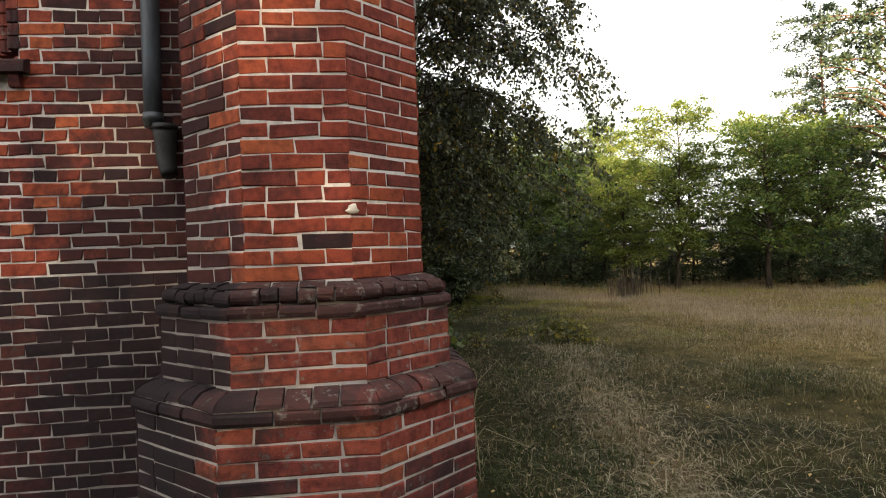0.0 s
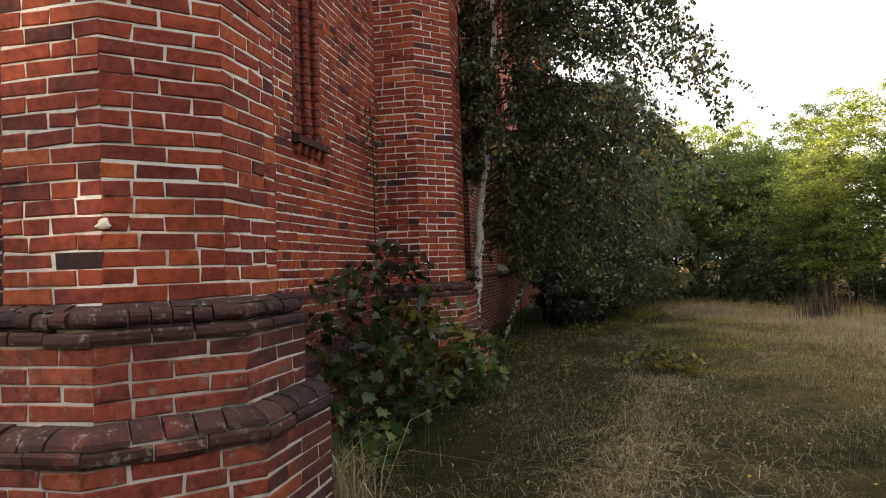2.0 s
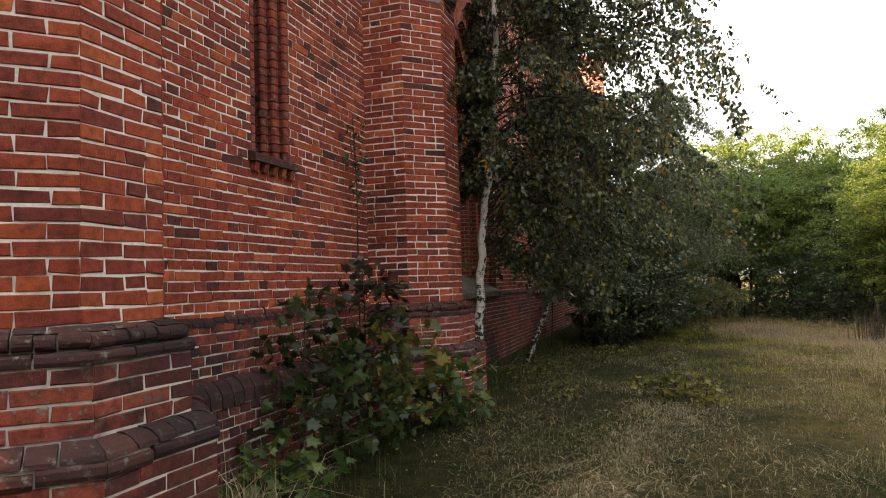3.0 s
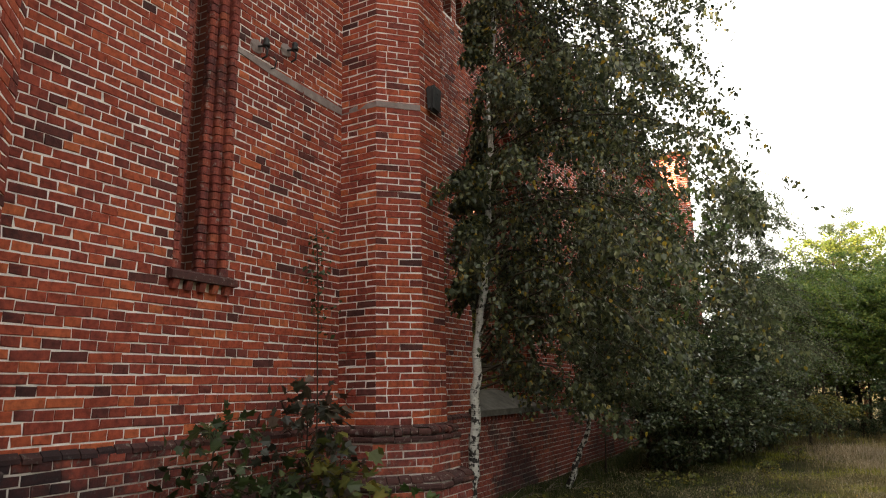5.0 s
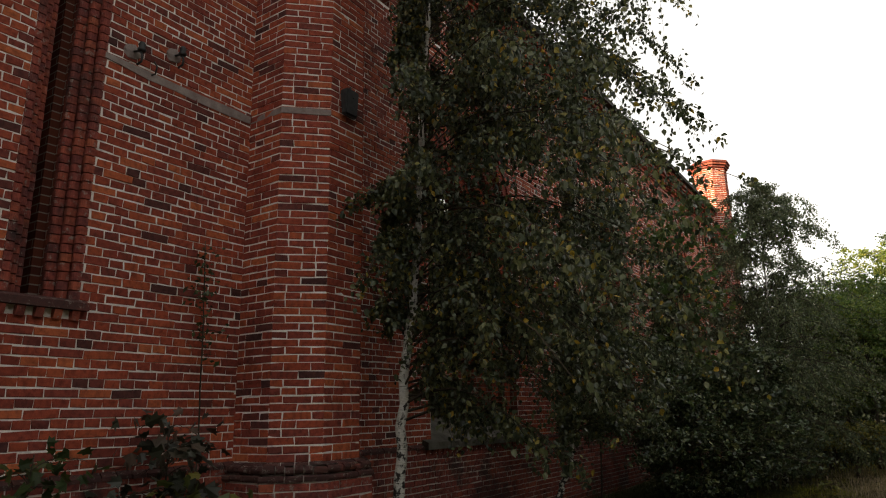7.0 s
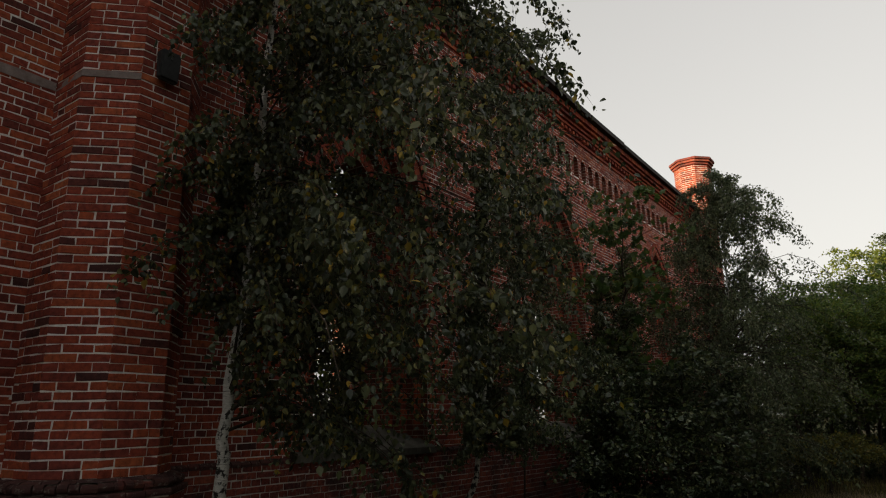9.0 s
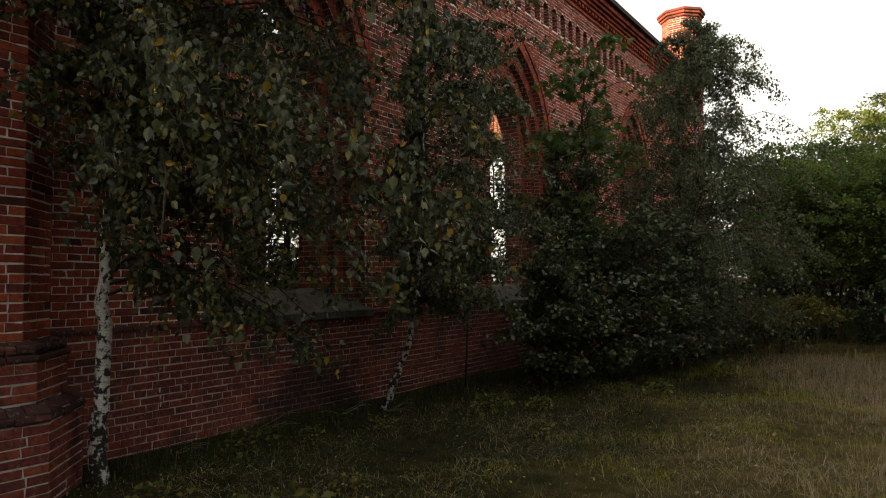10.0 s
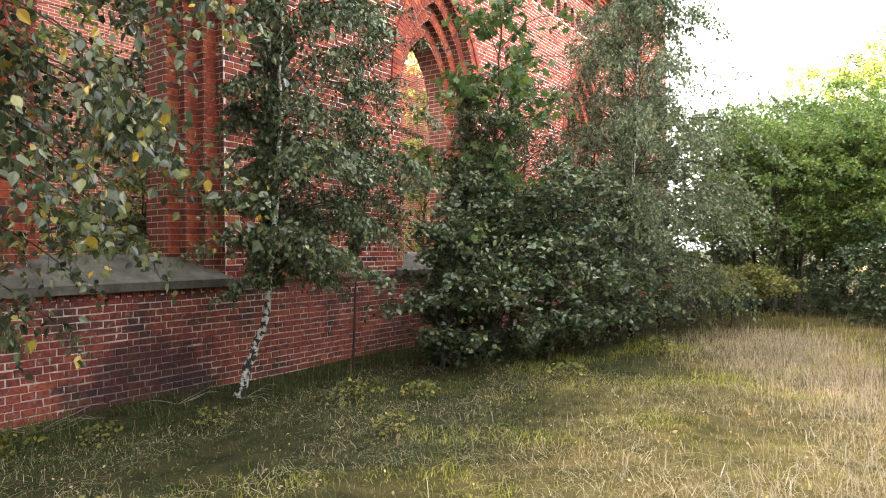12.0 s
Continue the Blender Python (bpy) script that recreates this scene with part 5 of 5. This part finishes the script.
woods(0, [(8.1, 20.8, 0.78), (12.8, 20.5, 1.0), (9.6, 26.5, 1.15), (7.8, 29, 1.1), (5.0, 33.0, 1.35), (7.6, 34.0, 1.4)])
woods(1, [(7.4, 24.6, 0.9), (13.6, 19.0, 1.0), (2.0, 30.5, 0.9), (3.6, 35, 1.15), (15.5, 21, 1.1), (5.2, 30, 1.0), (10.5, 31, 1.2)])
woods(2, [(17, 23, 0.85), (5.8, 38, 0.75), (12, 34, 0.7)])
woods(3, [(9.3, 22.5, 0.8), (6.3, 24.3, 0.9), (13.0, 17.3, 0.7), (16, 19.5, 0.9), (2.6, 28.5, 1.0), (15.5, 24.6, 1.3), (8.6, 24.6, 0.6)])
woods(3, [(2.9, 26.6, 0.5), (4.0, 27.6, 0.5), (5.0, 26.4, 0.42), (5.9, 27.6, 0.5), (6.9, 26.6, 0.45), (7.8, 27.4, 0.5), (9.0, 26.6, 0.5), (10.4, 22.6, 0.45), (11.8, 20.6, 0.45), (13.0, 22.4, 0.5), (9.4, 20.6, 0.4)])
woods(4, [(3.6, 31.5, 1.3), (5.9, 31.0, 1.3), (8.0, 31.5, 1.2), (3.2, 27.4, 1.12), (5.3, 27.2, 1.05), (4.0, 25.6, 0.98), (6.2, 26.2, 1.0), (6.8, 28.2, 1.1), (8.2, 26.0, 1.1), (4.8, 29.3, 1.1), (10.6, 24.6, 1.0), (3.9, 30.5, 1.1), (2.9, 25.2, 1.06), (7.8, 21.9, 0.85), (10.2, 20.4, 0.9)])
# unseen trees added behind the walker hide the low sun from the near walls and the near meadow; treetops, turret and
# far meadow stay lit
for k in range(9):
    woods(5, [(-23 + 3.6 * k + rw.uniform(-0.6, 0.6), -16 + rw.uniform(-1, 1), rw.uniform(1.2, 1.35))])
for k in range(6):
    woods(5, [(9 + 4 * k, -20 + rw.uniform(-1, 1), rw.uniform(0.8, 1.0))])
# largely out of view: added and enlarged to dim the walls' sky light
woods(5, [(20, 19, 0.7), (24, 13, 1.1), (26, 8, 1.3), (26, 2, 1.35), (26, -5, 1.3), (25, -12, 1.25)])
# low far thickets that close the horizon between the trunks
for k in range(26):
    w = radians(-4 + 3.0 * k)
    d = rw.uniform(29, 34)
    woods(5, [(d * math.sin(w) + 2, d * math.cos(w) + 2, rw.uniform(0.15, 0.24))])
for k in range(22):
    w = radians(27 + 2.2 * k)
    d = rw.uniform(22.5, 25.5)
    woods(3, [(d * math.sin(w), d * math.cos(w), rw.uniform(0.55, 0.95))])


def blades(name, label, X, Y, h, width, mat, seed, lean=0.6, category="grass"):
    r = np.random.default_rng(seed)
    N = len(X)
    az, ln = r.uniform(0, 2 * np.pi, N), np.abs(r.normal(lean * 0.6, lean * 0.6, N))
    d = np.stack([np.cos(az), np.sin(az), np.zeros(N)], 1)
    s = np.stack([-np.sin(az), np.cos(az), np.zeros(N)], 1)
    H = h[:, None] if isinstance(h, np.ndarray) else np.full((N, 1), h)
    H = H * np.exp(r.normal(0, 0.35, (N, 1)))
    base = np.stack([X, Y, gz_np(X, Y) - 0.01], 1)
    up = np.array([[0, 0, 1.0]])
    mid = base + 0.55 * H * up + d * (H * 0.35 * ln[:, None])
    tip = base + H * up * np.clip(1.0 - 0.35 * ln[:, None], 0.15, 1) + d * (H * 1.0 * ln[:, None])
    w = s * (width * np.exp(r.normal(0, 0.25, N)))[:, None]
    V = np.stack([base - w, base + w, mid + w * 0.7, mid - w * 0.7, tip], 1)
    b = 5 * np.arange(N)
    F = np.stack([np.stack([b, b + 1, b + 2], 1), np.stack([b, b + 2, b + 3], 1), np.stack([b + 3, b + 2, b + 4], 1)], 1).reshape(-1, 3)
    ob = new(name, mesh_of(name, V, F, mat))
    tagged(ob, label, category, kind="stuff")


def meadow():
    r = np.random.default_rng(3)
    n = 270000
    x, y = r.uniform(-3.5, 11, n), r.uniform(1.5, 20, n)
    ok = ((x > -0.35) | (y < 3.9)) & (np.hypot(x + 0.36, y - 3.79) > 0.9) & (np.hypot(x + 0.305, y - 8.72) > 0.9)
    clump = np.sin(1.7 * x + 0.6 * y) * np.sin(1.3 * y - 0.8 * x) + 0.7 * np.sin(4.1 * x + y) * np.sin(3.7 * y - 0.5 * x)
    ok &= r.uniform(-1.4, 1.2, n) < clump + 0.5
    x, y, clump = x[ok], y[ok], clump[ok]
    blades("short_grass", "short patchy green and straw-coloured meadow grass", x, y, 0.045 + 0.03 * np.clip(clump, 0, 1) + 0.05 * (r.uniform(0, 1, len(x)) > 0.93), 0.0027, L_GRASS, 4, 1.2)
    n = 42000          # flattened straw along the trodden line
    x, y = r.uniform(0.5, 9, n), r.uniform(1.8, 17, n)
    ok = np.sin(2.1 * x + 1.1 * y) * np.sin(0.9 * y - 1.6 * x) > -0.25
    blades("flat_straw", "pale dry straw lying flat in the grass", x[ok], y[ok], 0.06, 0.0016, L_STRAW, 8, 3.4)
    n = 7000
    y = r.uniform(2.5, 9.5, n)
    x = 1.28 + 0.14 * y + r.normal(0, 0.3, n)
    blades("trodden_straw", "flattened straw along a trodden line", x, y, 0.045, 0.0024, L_STRAW, 18, 4.0)
    n = 48000
    x, y = r.uniform(-2, 30, n), r.uniform(12, 34, n)
    far = np.hypot(x - 2, y - 3)
    ok = (x > 0.2) & (far > 10)
    x, y, far = x[ok], y[ok], far[ok]
    blades("meadow_grass", "knee-high dry meadow grass before the wood", x, y, 0.06 + 0.12 * np.clip((far - 12) / 5, 0, 1), 0.0032, L_DRY, 5, 1.1)
    n = 130000         # pale seed heads in a belt that runs along the meadow and bends towards the church
    x, y = r.uniform(3, 13, n), r.uniform(7.5, 23, n)
    mid = 7.0 - 0.4 * np.clip(y - 15, 0, 8) + 0.35 * np.sin(0.9 * y)
    ok = r.uniform(0, 1, n) < np.maximum(np.exp(-((x - mid) / 1.15) ** 2), 0.22 * (x > mid)) * np.clip((23 - y) / 3, 0, 1) * np.clip((y - 7.5) / 3, 0.25, 1)
    blades("tall_grass", "pale pinkish seeding grass in a belt along the meadow", x[ok], y[ok], 0.135, 0.0019, L_SEED, 9, 1.0)
    n = 200            # a stand of dead brown weed stalks at the meadow's edge
    blades("dead_weeds", "dead brown weed stalks standing at the meadow edge", r.normal(6.8, 0.26, n), r.normal(17.3, 0.25, n), 0.62, 0.007, L_WEED, 15, 0.25, "weeds")
    n = 9000
    x, y = r.uniform(-0.35, 0.75, n), r.uniform(4.4, 22, n)
    ok = (r.uniform(0, 1, n) < 1.2 - x) & (np.sin(5.1 * y) + np.sin(2.3 * y + 1) > -0.8)
    blades("wall_grass", "longer grass tufts along the foot of the wall", x[ok], y[ok], 0.17, 0.0024, L_GRASS, 6, 1.0)
    n = 260            # a pale tuft at the pier's foot
    blades("grass_tuft", "pale tuft of long grass at the foot of the pier", r.normal(0.42, 0.09, n), r.normal(4.45, 0.12, n), 0.42, 0.0028, L_STRAW, 10, 0.9)
    n = 2600
    x, y = r.uniform(-1, 8, n), r.uniform(2.2, 16, n)
    ok = (x > 0.3) | (y < 3)
    P = np.stack([x, y, gz_np(x, y) + 0.035], 1)[ok]
    tagged(new("fallen_leaves", leaves_mesh("fallen_leaves", P, 0.028, L_FALLEN, r, 0.0)), "dry fallen birch leaves strewn on the grass", "fallen leaves", kind="stuff")


meadow()
